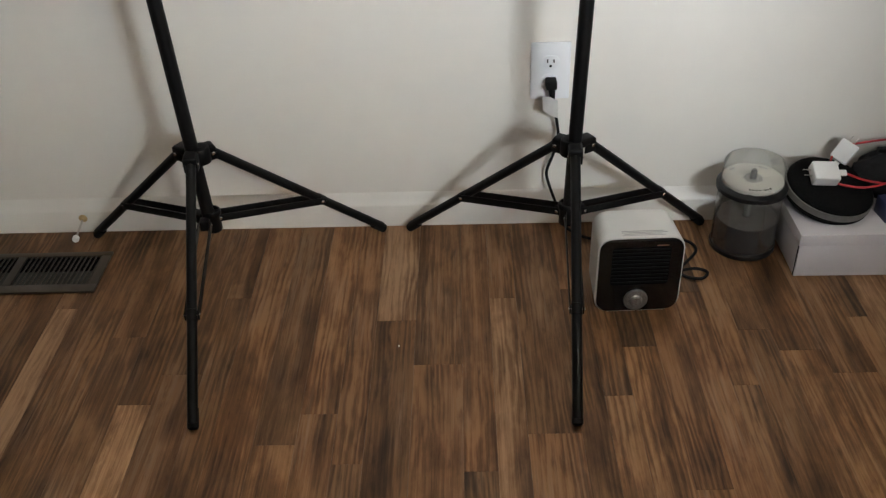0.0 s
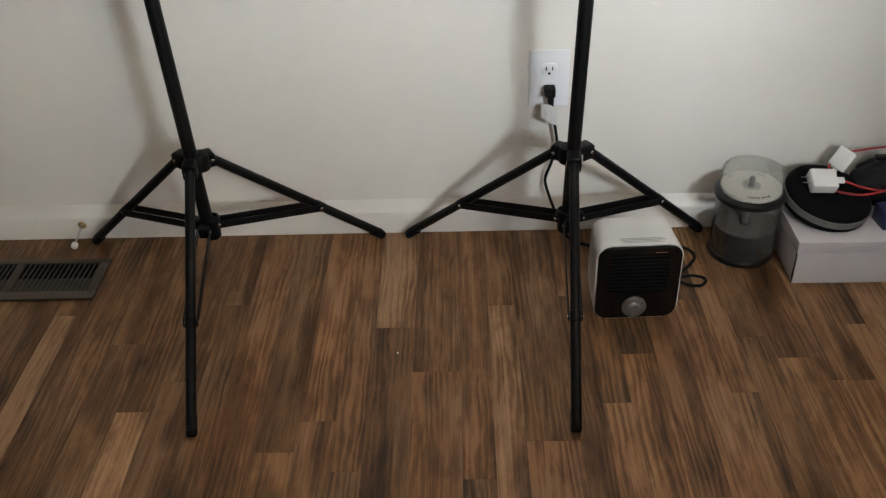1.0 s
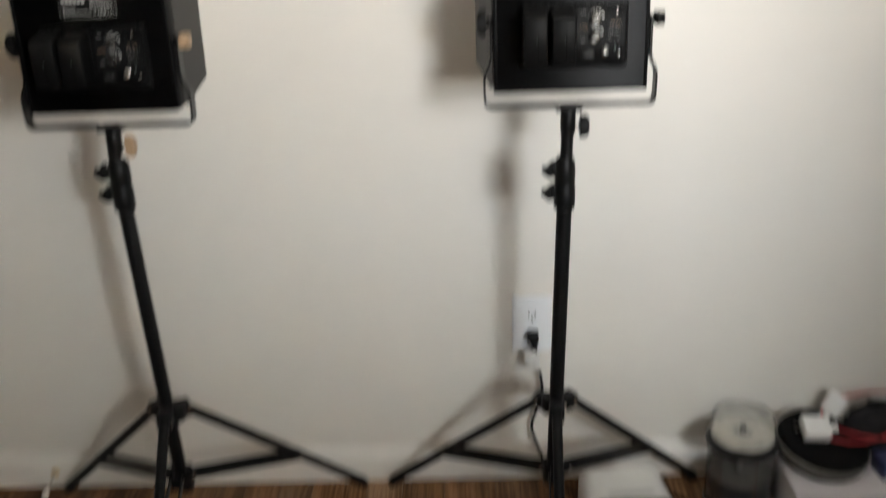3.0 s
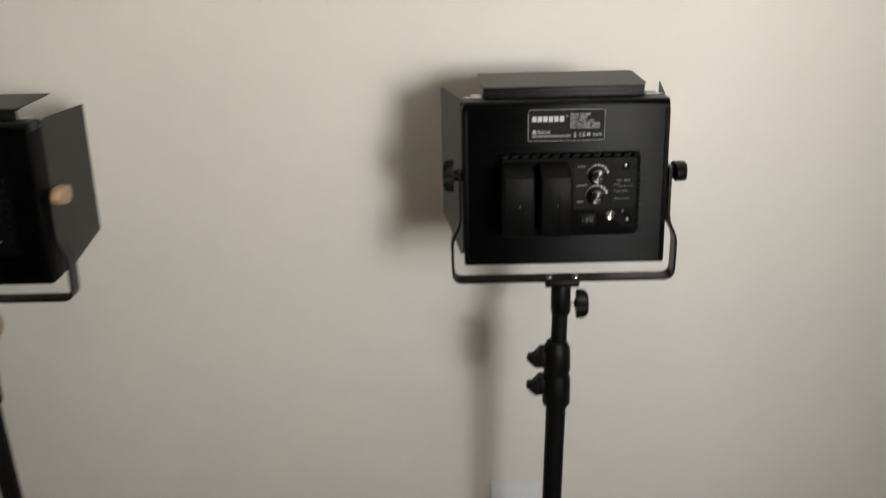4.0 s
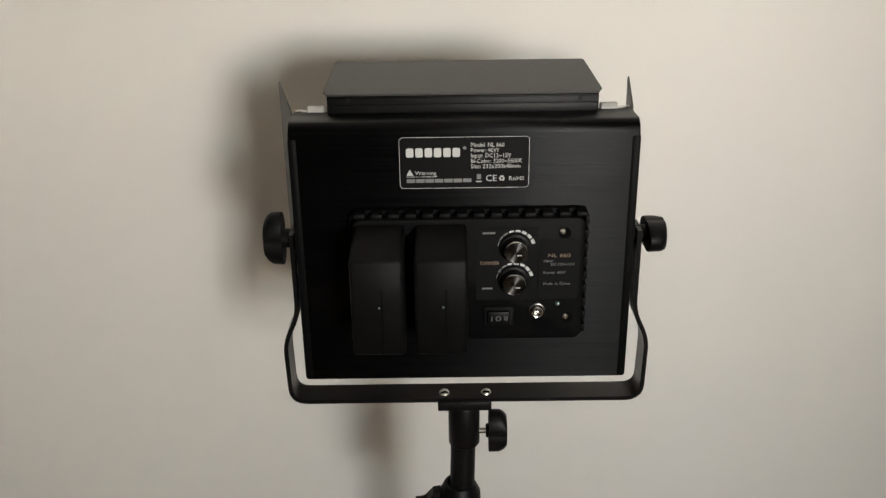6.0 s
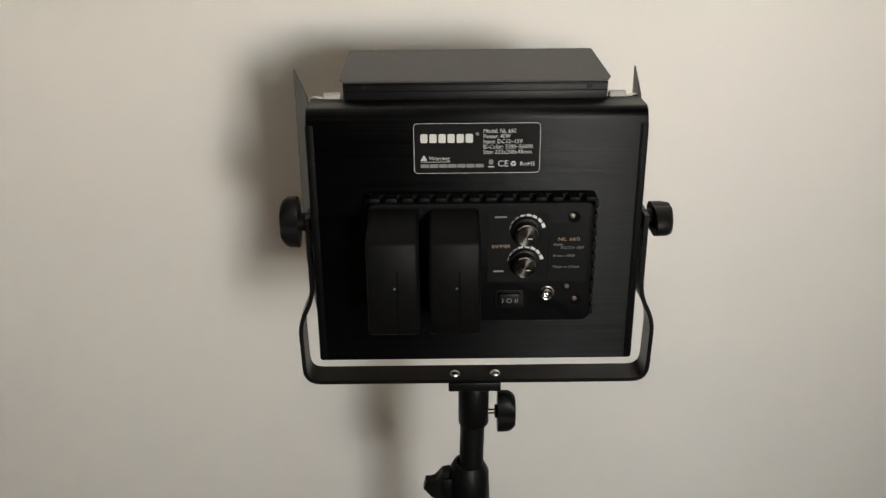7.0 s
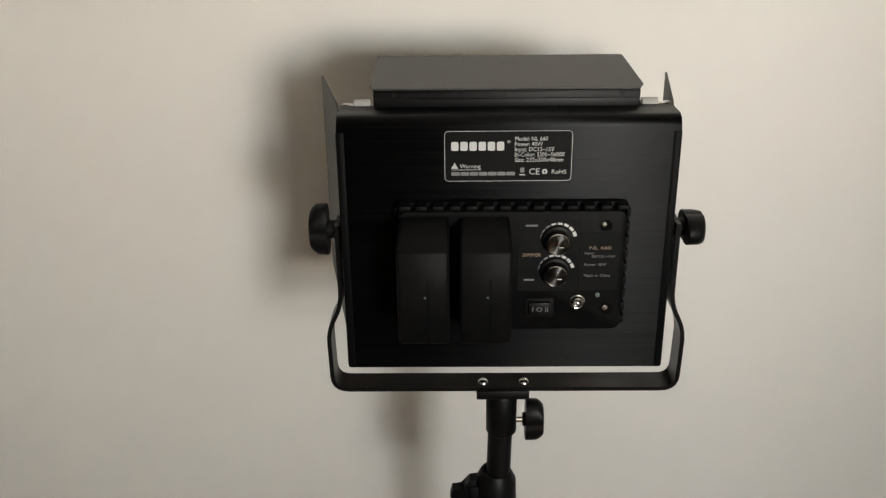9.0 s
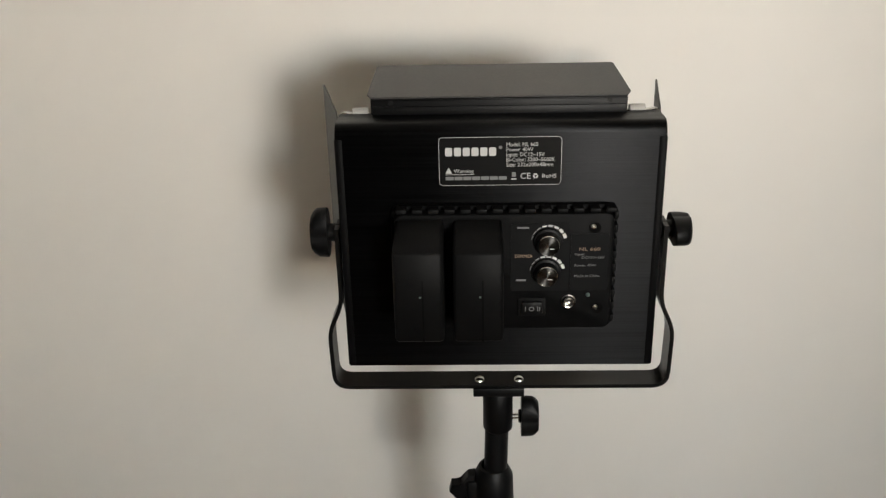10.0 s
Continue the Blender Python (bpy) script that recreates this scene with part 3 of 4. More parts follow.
# ---- light stands ----
def light_stand(base, top, feet, clamp_z, tube_z, label):
    s = thing("light_stand", (*base, 0.0), 0, label, "light stand", "pair of light stands")
    bx, by = base
    lean = Vector((top[0] - bx, top[1] - by, 0)) / top[2]

    def ax(z, dx=0.0, dy=0.0):
        return Vector((lean.x * z + dx, lean.y * z + dy, z))

    part("lower_tube", rod(ax(0.15), ax(clamp_z + 0.01), 0.0125, segments=28), M_STAND, s)
    part("upper_tube", rod(ax(clamp_z + 0.01), ax(tube_z), 0.0098, chamfer=0.001, segments=24), M_STAND, s)
    # height clamp: a stepped collar split at the side with two wing screws
    c = part("clamp", add_lathe(bmesh.new(), ((0.0125, -0.002), (0.0165, 0), (0.0175, 0.004), (0.0175, 0.036), (0.016, 0.040), (0.016, 0.046), (0.0175, 0.050), (0.0165, 0.078), (0.0125, 0.086), (0.0098, 0.087)),
                                Matrix.Translation(ax(clamp_z)), 28), M_PLASTIC, s)
    for dz in (0.026, 0.064):
        lug = block((-0.0175, 0, 0), (0.014, 0.016, 0.022), 0.003)
        bmesh.ops.translate(lug, vec=ax(clamp_z + dz), verts=lug.verts)
        part("lug", lug, M_PLASTIC, c)
        hook = [(-0.017, 0.0165), (-0.023, 0.0155), (-0.029, 0.005), (-0.0370, 0.0062), (-0.0390, -0.001), (-0.032, -0.0085), (-0.027, -0.0125), (-0.020, -0.0115)]
        wing = add_prism(bmesh.new(), hook, 0.011, Matrix.Translation((0, 0.0055, 0)) @ FACE, bevel=0.0014)
        bmesh.ops.translate(wing, vec=ax(clamp_z + dz), verts=wing.verts)
        part("wing_screw", wing, M_PLASTIC, c)
    # the spider at the top of the legs and the collar that carries the braces
    hub = part("hub", add_lathe(bmesh.new(), ((0.0125, 0.294), (0.018, 0.294), (0.0195, 0.297), (0.0195, 0.320), (0.0175, 0.325), (0.0125, 0.326)), Matrix.Translation(ax(0.0)), 28), M_PLASTIC, s)
    low = part("brace_collar", add_lathe(bmesh.new(), ((0, 0.143), (0.0135, 0.143), (0.0150, 0.146), (0.0150, 0.176), (0.0175, 0.180), (0.0175, 0.186), (0.0160, 0.189), (0.0125, 0.190)), Matrix.Translation(ax(0.0)), 28), M_PLASTIC, s)
    for fx, fy in feet:
        hub_at = ax(0.31)
        out = Vector((fx - bx - hub_at.x, fy - by - hub_at.y, 0))
        reach = out.length
        out.normalize()
        side = Vector((-out.y, out.x, 0))
        turn = Matrix((out.to_4d(), side.to_4d(), (0, 0, 1, 0), (0, 0, 0, 1))).transposed()
        turn.col[3] = (*ax(0.31).xy, 0, 1)
        # ears of the hub, closed over by a rounded bridge
        ear = bmesh.new()
        for dy in (-0.0125, 0.0125):
            add_box(ear, (0.028, dy * 0.88, 0.3085), (0.025, 0.0038, 0.027), 0.0018)
        add_box(ear, (0.023, 0, 0.3165), (0.034, 0.0265, 0.0165), 0.005, segments=3)
        bmesh.ops.transform(ear, matrix=turn, verts=ear.verts)
        part("ear", ear, M_PLASTIC, hub)
        bolt = add_rod(bmesh.new(), (0.034, -0.0145, 0.3085), (0.034, 0.0145, 0.3085), 0.0036, chamfer=0.001)
        bmesh.ops.transform(bolt, matrix=turn, verts=bolt.verts)
        part("bolt", bolt, M_CHROME, hub)
        a, b = Vector((0.034, 0, 0.3085)), Vector((reach - 0.012, 0, 0.0145))
        leg = bmesh.new()
        add_rod(leg, a, b, 0.0090, chamfer=0.001)
        bmesh.ops.transform(leg, matrix=turn, verts=leg.verts)
        lg = part("leg", leg, M_STAND, s)
        d = (b - a).normalized()
        cap = add_rod(bmesh.new(), b - d * 0.03, b + d * 0.008, 0.0096, chamfer=0.003)
        bmesh.ops.transform(cap, matrix=turn, verts=cap.verts)
        low_z = min(v.co.z for v in cap.verts)
        bmesh.ops.translate(cap, vec=(0, 0, 0.0002 - low_z), verts=cap.verts)
        part("foot_cap", cap, M_BLACKRUB, lg, "black rubber foot cap")
        k = a.lerp(b, 0.60)
        sleeve = add_rod(bmesh.new(), k - d * 0.010, k + d * 0.010, 0.0099, chamfer=0.001)
        bmesh.ops.transform(sleeve, matrix=turn, verts=sleeve.verts)
        part("sleeve", sleeve, M_PLASTIC, lg)
        # the brace: two flat bars from the collar to the leg
        p = Vector((0.024, 0, 0.170))
        brace = bmesh.new()
        ln = (k - p).length
        for dy in (-0.0115, 0.0115):
            add_box(brace, (0, 0, 0), (0.0150, 0.0024, ln + 0.010), 0.0008, Matrix.Translation((0, dy, 0)) @ Matrix.Translation((p + k) / 2) @ (k - p).to_track_quat("Z", "X").to_matrix().to_4x4())
        bmesh.ops.transform(brace, matrix=turn, verts=brace.verts)
        br = part("brace", brace, M_STAND, s)
        for at in (k, p):
            pin = add_rod(bmesh.new(), at + Vector((0, -0.0145, 0)), at + Vector((0, 0.0145, 0)), 0.0032, chamfer=0.0008)
            bmesh.ops.transform(pin, matrix=turn, verts=pin.verts)
            part("rivet", pin, M_CHROME, br)
        ear = block((0.018, 0, 0.170), (0.020, 0.019, 0.022), 0.003)
        bmesh.ops.transform(ear, matrix=turn, verts=ear.verts)
        part("lug", ear, M_PLASTIC, low)
    return s


light_stand((0.297, 1.544), (0.3158, 1.535, 0.80), ((0.282, 1.136), (-0.025, 1.748), (0.621, 1.749)), 0.681, 0.812, "black metal tripod light stand, its legs spread against the baseboard")
light_stand((-0.382, 1.544), (-0.413, 1.535, 0.80), ((-0.359, 1.139), (-0.068, 1.747), (-0.713, 1.745)), 0.698, 0.800, "black metal tripod light stand beside a floor register")


# ---- panel lamps on the stands ----
def panel_lamp(at, turn, knob_material, label):
    p = thing("panel_lamp", at, turn, label, "studio light", "pair of panel lamps")
    # housing, its top edge rolled over; the back is at y = -0.020
    prof = [(-0.02, 0.032), (-0.02, 0.2175)]
    prof += [(-0.0125 - 0.0075 * math.cos(radians(a)), 0.2175 + 0.0075 * math.sin(radians(a))) for a in (18, 36, 54, 72, 90)]
    prof += [(0.012, 0.225), (0.012, 0.032)]
    body = add_prism(bmesh.new(), prof, 0.2330, Matrix(((0, 0, 1, -0.1162), (1, 0, 0, 0), (0, 1, 0, 0), (0, 0, 0, 1))), bevel=0.0008)
    part("housing", body, M_BRUSH, p)
    for s in (-1, 1):
        rail = block((s * 0.1142 + 0.0003, -0.0030, 0.1235), (0.0062, 0.0352, 0.183), 0.0016)
        part("side_rail", rail, M_HOUSING, p)
    part("diffuser", block((0, 0.0127, 0.129), (0.205, 0.0012, 0.170)), M_RUBBER, p, "white diffuser sheet", smooth=0)

    # rating label
    y = -0.0203
    lab = part("rating_label", add_prism(bmesh.new(), rounded(0.0870, 0.0360, 0.003, 5, 0, 0.195), 0.0004, Matrix.Translation((0, -0.0199, 0)) @ FACE), M_LABEL, p, "black label with white print", smooth=0)
    lab.location = (0.0004, 0, 0.0026)
    edge = bmesh.new()
    o, i = rounded(0.0868, 0.0358, 0.003, 5, 0, 0.195), rounded(0.0861, 0.0351, 0.0026, 5, 0, 0.195)
    vo, vi = [edge.verts.new((a, y - 0.0002, b)) for a, b in o], [edge.verts.new((a, y - 0.0002, b)) for a, b in i]
    for k in range(len(o)):
        j = (k + 1) % len(o)
        edge.faces.new((vo[k], vo[j], vi[j], vi[k]))
    part("label_border", edge, M_INK, lab, smooth=0)
    for k in range(6):
        bar("logo_block", -0.0388 + 0.0062 * k, -0.0388 + 0.0062 * k + 0.0050, 0.1990, 0.2053, y, M_INK, lab, 0.0012)
    for k, (words, width) in enumerate((("Model: NL 660", 0.0222), ("Power: 40W", 0.0188), ("Input: DC12~15V", 0.0268), ("Bi-Color: 3200~5600K", 0.0342), ("Size: 232x200x48mm", 0.0332))):
        letters("print_line", words, 0.0042, y, 0.2058 - 0.00372 * k, M_INK, lab, width, 0.0042)
    part("logo_dot", rod((0.0003, y, 0.2052), (0.0003, y - 0.0001, 0.2052), 0.0012, segments=12), M_INKDIM, lab)
    tri = add_prism(bmesh.new(), [(-0.0389, 0.1862), (-0.0341, 0.1862), (-0.0365, 0.1905)], 0.0001, Matrix.Translation((0, y, 0)) @ FACE)
    part("warning_mark", tri, M_INK, lab, smooth=0)
    letters("print_line", "Warning", -0.0330, y, 0.1866, M_INK, lab, 0.0142, 0.0040)
    bar("rule", -0.0388, -0.0182, 0.1852, 0.1855, y, M_INK, lab)
    for k in range(7):
        bar("print_bar", -0.0388 + 0.0063 * k, -0.0388 + 0.0063 * k + 0.0058, 0.1812, 0.1838, y, M_INKDIM, lab)
    bar("bin_mark", 0.0084, 0.0112, 0.1832, 0.1868, y, M_INKDIM, lab)
    bar("bin_mark", 0.0078, 0.0118, 0.1812, 0.1820, y, M_INK, lab)
    letters("print_line", "CE", 0.0142, y, 0.1817, M_INK, lab, 0.0072, 0.0064)
    ring = bmesh.new()
    for a in (90, 210, 330):
        c = Vector((0.0252 + 0.0012 * math.cos(radians(a)), 0, 0.1838 + 0.0012 * math.sin(radians(a))))
        add_box(ring, (0, 0, 0), (0.0024, 0.0002, 0.0011), 0, Matrix.Translation((c.x, y, c.z)) @ Euler((0, radians(90 - a), 0)).to_matrix().to_4x4())
    part("recycling_mark", ring, M_INK, lab, smooth=0)
    letters("print_line", "RoHS", 0.0297, y, 0.1822, M_INK, lab, 0.0100, 0.0042)

    # control housing
    fy = -0.0355
    box = part("control_housing", add_prism(bmesh.new(), rounded(0.157, 0.0915, 0.006, 4, 0.0000, 0.1162), 0.0155, Matrix.Translation((0, -0.02, 0)) @ FACE, bevel=0.002), M_HOUSING, p)
    box.location = (0.0030, 0, 0.0012)
    rim = part("rim", add_prism(bmesh.new(), rounded(0.1632, 0.0985, 0.007, 4, 0.0000, 0.1161), 0.006, Matrix.Translation((0, -0.02, 0)) @ FACE, bevel=0.0015), M_HOUSING, box)
    rib = part("rib", block((0, -0.0275, 0.1634), (0.0078, 0.013, 0.0034), 0.0010), M_GREYPL, box)
    for k in range(14):
        q = rib if k == 0 else rib.copy()
        if k:
            scene.collection.objects.link(q)
        q.location.x = -0.0735 + 0.0115 * k
    rib = part("rib", block((0.0796, -0.0275, 0), (0.0030, 0.013, 0.0062), 0.001), M_GREYPL, box)
    for k in range(9):
        q = rib if k == 0 else rib.copy()
        if k:
            scene.collection.objects.link(q)
        q.location.z = 0.078 + 0.0102 * k
    part("dimmer_panel", add_prism(bmesh.new(), rounded(0.0420, 0.0530, 0.001, 2, 0.0258, 0.1284), 0.0005, Matrix.Translation((0, fy + 0.0001, 0)) @ FACE), M_PANELGREY, box, smooth=0)
    part("text_panel", add_prism(bmesh.new(), rounded(0.0268, 0.0442, 0.001, 2, 0.0612, 0.1243), 0.0005, Matrix.Translation((0, fy + 0.0001, 0)) @ FACE), M_PANELGREY, box, smooth=0)
    ty = fy - 0.0006
    for x, z, flip in ((0.0312, 0.1408, 0), (0.0304, 0.1170, 0)):
        knob = part("dimmer_knob", add_lathe(bmesh.new(), ((0, 0), (0.0106, 0), (0.0103, 0.0025), (0.0086, 0.0032), (0.0080, 0.0085), (0.0074, 0.0094)), frame_of((x, fy, z), (x, fy - 1, z)), 36), M_PLASTIC, box)
        part("knob_cap", add_lathe(bmesh.new(), ((0.0074, 0.0093), (0.0070, 0.0097), (0, 0.0097)), frame_of((x, fy, z), (x, fy - 1, z)), 36), M_CAP, knob, "spun dark metal cap")
        part("cap_rim", add_lathe(bmesh.new(), ((0.0080, 0.0086), (0.0079, 0.0091), (0.0074, 0.0095), (0.0073, 0.0094)), frame_of((x, fy, z), (x, fy - 1, z)), 36), M_CHROME, knob)
        part("pointer", block((x + 0.0022, fy - 0.0098, z - 0.0018), (0.0032, 0.0003, 0.0007), 0), M_INK, knob, smooth=0)
        for k in range(8):
            a0, a1 = 172 - 20.5 * k, 172 - 20.5 * k - 16
            wd = 0.0005 + 0.00026 * k
            q = bmesh.new()
            va = [(x + r * math.cos(radians(a)), z + r * math.sin(radians(a))) for r, seq in ((0.0115, (a0, (a0 + a1) / 2, a1)), (0.0115 + wd, (a1, (a0 + a1) / 2, a0))) for a in seq]
            q.faces.new([q.verts.new((u, ty, w)) for u, w in va])
            part("scale_mark", q, M_INK if k > 2 else M_INKDIM, box, smooth=0)
    for z, wd, mat, x in ((0.1508, 0.0085, M_INKDIM, 0.0092), (0.1285, 0.0126, M_INKTAN, 0.0076), (0.1098, 0.0072, M_INKDIM, 0.0088)):
        if mat is M_INKTAN:
            letters("print_line", "DIMMER", x, ty, z, mat, box, wd, 0.0036)
        else:
            bar("print_bar", x, x + wd, z + 0.0002, z + 0.0015, ty + 0.0001, mat, box)
    letters("print_line", "NL 660", 0.0534, ty, 0.1336, M_INKTAN, box, 0.0150, 0.0036)
    letters("print_line", "Input:", 0.0506, ty, 0.1300, M_INKDIM, box, 0.0066, 0.0028)
    letters("print_line", "DC12V~15V", 0.0555, ty, 0.1273, M_INKDIM, box, 0.0162, 0.0028)
    letters("print_line", "Power: 40W", 0.0506, ty, 0.1212, M_INKDIM, box, 0.0152, 0.0028)
    letters("print_line", "Made in China", 0.0506, ty, 0.1128, M_INKDIM, box, 0.0184, 0.0028)
    sw = part("rocker_switch", add_prism(bmesh.new(), rounded(0.0205, 0.0148, 0.0015, 3, 0.0204, 0.0890), 0.0014, Matrix.Translation((0, fy, 0)) @ FACE, bevel=0.0004), M_GREYPL, box)
    part("rocker", block((0.0204, fy - 0.0022, 0.0890), (0.0155, 0.0034, 0.0102), 0.0012), M_PLASTIC, sw)
    letters("print_line", "I O II", 0.0149, fy - 0.0041, 0.0872, M_INKDIM, sw, 0.0110, 0.0052)
    jack = part("power_jack", add_lathe(bmesh.new(), ((0.0024, 0.001), (0.0025, 0.0035), (0.0030, 0.0046), (0.0036, 0.0048), (0.0042, 0.0044), (0.0046, 0.0032), (0.0047, 0.0016), (0.0055, 0.0012), (0.0056, 0)), frame_of((0.0470, fy, 0.0935), (0.0470, fy - 1, 0.0935)), 6 * 4), M_CHROME, box, "chrome ring power socket")
    part("jack_core", add_lathe(bmesh.new(), ((0.0023, 0.0008), (0.0013, 0.0010), (0.0012, 0.0040), (0, 0.0046)), frame_of((0.0470, fy, 0.0935), (0.0470, fy - 1, 0.0935)), 16), M_CHROME, jack)
    for x, z in ((0.0630, 0.1520), (0.0668, 0.0885)):
        # near-black disc, offset from the screw, paints the well's shade
        part("screw_well_shade", rod((x + 0.0015, fy + 0.0005, z - 0.001), (x + 0.0015, fy - 0.0004, z - 0.001), 0.0042), M_SHADE, box)
        part("screw", add_lathe(bmesh.new(), ((0.0022, 0), (0.0022, 0.0008), (0.0014, 0.0017), (0, 0.0019)), frame_of((x, fy - 0.0003, z), (x, fy - 1, z)), 16), M_CHROME, box)
    part("indicator", add_lathe(bmesh.new(), ((0.0016, 0), (0.0015, 0.001), (0.0008, 0.0017), (0, 0.0019)), frame_of((0.0612, fy, 0.0985), (0.0612, fy - 1, 0.0985)), 12), M_LEDOFF, box)
    # two camcorder-type battery packs
    for cx in (-0.0572, -0.0159):
        side = [(-0.0350, 0.0838), (-0.0765, 0.0838), (-0.0790, 0.0860), (-0.0790, 0.1500), (-0.0775, 0.1525), (-0.0350, 0.1595)]
        pack = add_prism(bmesh.new(), side, 0.0345, Matrix(((0, 0, 1, cx - 0.01725), (1, 0, 0, 0), (0, 1, 0, 0), (0, 0, 0, 1))), bevel=0.0026)
        bat = part("battery_pack", pack, M_GREYPL, p, smooth=60)
        # near-black strip on the front paints the groove's shade
        part("groove_shade", block((cx + 0.0030, -0.0789, 0.1085), (0.0011, 0.0008, 0.0470)), M_SHADE, bat, smooth=0)
        part("charge_lamp", rod((cx + 0.0012, -0.0786, 0.1194), (cx + 0.0012, -0.0793, 0.1194), 0.0008, segments=10), M_LEDOFF, bat)

    # barn doors on the wall side
    t = 0.0012
    hg = part("hinge_plate", block((0.0002, 0.0095, 0.2298), (0.1855, 0.003, 0.0130), 0.001), M_PLASTIC, p)
    part("hinge_flange", block((0.0002, 0.0150, 0.2352), (0.1855, 0.014, 0.0018), 0.0006), M_PLASTIC, hg)
    part("hinge_fold", block((0.0002, 0.0078, 0.2272), (0.1835, 0.0018, 0.0072), 0.0006), M_PLASTIC, hg)
    for x in (-0.078, 0.08):
        part("rivet", rod((x, 0.0082, 0.2335), (x, 0.0074, 0.2335), 0.0018, segments=12), M_PLASTIC, hg)
    top = [(-0.0957, 0.002), (-0.0940, -0.0015), (-0.0925, -0.0066), (0.0928, -0.0066), (0.0942, -0.0015), (0.0960, 0.002), (0.0952, 0.088), (0.0935, 0.0905), (-0.0940, 0.0905), (-0.0957, 0.088)]
    part("top_door", add_prism(bmesh.new(), top, t, pose(0, 0.0145, 0.2368, 1.3, 0, 0)), M_DOOR, p, "black sheet metal barn door, folded open")
    for s in (-1, 1):
        # outline in (away from the hinge, up)
        side = [(0.0, 0.036), (0.012, 0.032), (0.096, 0.060), (0.098, 0.063), (0.098, 0.223), (0.096, 0.225), (0.010, 0.224), (0.0, 0.218)]
        open_by = 8.5 if s > 0 else 14.0
        m = Matrix.Translation((s * 0.1175, 0.0125, 0)) @ Matrix.Rotation(radians(-s * open_by), 4, "Z") @ Matrix(((0, 0, 1, -t / 2), (1, 0, 0, 0), (0, 1, 0, 0), (0, 0, 0, 1)))
        part("side_door", add_prism(bmesh.new(), side, t, m), M_DOOR, p, "black sheet metal barn door, folded open")
        clip = add_cable(bmesh.new(), smooth_path([(s * 0.092, 0.0150, 0.2225), (s * 0.104, 0.0150, 0.2228), (s * 0.1120, 0.0155, 0.2245), (s * 0.1155, 0.0160, 0.2230), (s * 0.1165, 0.0172, 0.217)], 5), 0.0017, 8)
        part("spring_clip", clip, M_CHROME, p, "chrome spring clip")
        part("spring_sleeve", rod((s * 0.0950, 0.0150, 0.2240), (s * 0.1068, 0.0150, 0.2240), 0.0046, chamfer=0.0006, segments=16), M_HUB, p)

    # yoke
    arm = [(-0.1222, 0.143), (-0.1222, 0.0790), (-0.1330, 0.0580), (-0.1318, 0.0066), (0.1318, 0.0066), (0.1330, 0.0580), (0.1222, 0.0790), (0.1222, 0.143)]
    arm = [(x + 0.0012, z) for x, z in arm]
    yoke = part("yoke", ribbon(arm, 0.0032, 0.022, 0.012, Matrix(((1, 0, 0, 0), (0, 0, 1, 0), (0, 1, 0, 0), (0, 0, 0, 1)))), M_YOKE, p, "bent black steel yoke")
    for x in (-0.0152, 0.0164):
        part("screw", add_lathe(bmesh.new(), ((0.0042, 0), (0.0040, 0.0012), (0.0026, 0.0026), (0, 0.0031)), Matrix.Translation((x, -0.0030, 0.0081)), 20), M_CHROME, yoke)
    for s in (-1, 1):
        part("spacer", rod((s * 0.1165 + 0.0005, 0, 0.1365), (s * 0.1298 + 0.0005, 0, 0.1365), 0.0068, chamfer=0.0008), M_PLASTIC, p)
        part("tilt_knob", wing_knob((s * 0.1288 + 0.0005, 0, 0.1365), (s, 0, 0), 0.0198, 0.0128, upright=s < 0), knob_material if s > 0 else M_PLASTIC, p)
    brk = block((0, 0, 0.0020), (0.0405, 0.026, 0.0056), 0.0012)
    add_box(brk, (0, -0.0130, 0.0030), (0.0405, 0.0030, 0.0076), 0.0009)
    part("bracket", brk, M_PLASTIC, p)
    sock = part("stand_socket", add_lathe(bmesh.new(), ((0.0090, -0.0395), (0.0104, -0.0395), (0.0121, -0.0372), (0.0121, -0.004), (0.0112, -0.002), (0, -0.002)), Matrix.Translation((-0.0003, 0, 0)), 28), M_PLASTIC, p)
    part("lock_shaft", rod((0.0100, 0, -0.0280), (0.0200, 0, -0.0280), 0.0024, segments=12), M_CHROME, sock)
    part("lock_knob", wing_knob((0.0188, 0, -0.0280), (1, 0, 0), 0.0186, 0.0140, upright=True), knob_material, sock)
    return p


M_LEDOFF = surface("unlit_indicator", (0.14, 0.19, 0.17), 0.3, vary=0.05)
k = Nodes("spun_dark_cap")
tan_node = k.n("ShaderNodeTangent")
tan_node.direction_type, tan_node.axis = "RADIAL", "Y"
k.l(tan_node.outputs[0], k.b.inputs["Tangent"])
k.l(k.ramp(k.noise(500, k.coords((1, 1, 1))), ((0.3, (0.08, 0.08, 0.08)), (0.7, (0.12, 0.12, 0.12)))), k.b.inputs["Base Color"])
k.set(Metallic=1.0, Roughness=0.26, Anisotropic=0.9, Anisotropic_Rotation=0.25)
M_CAP = k.m

panel_lamp((0.317, 1.535, 0.845), 0, M_PLASTIC, "black LED panel lamp turned to the wall, barn doors open")
panel_lamp((-0.409, 1.535, 0.833), 0, M_TAN, "black LED panel lamp with tan knobs, barn doors open")


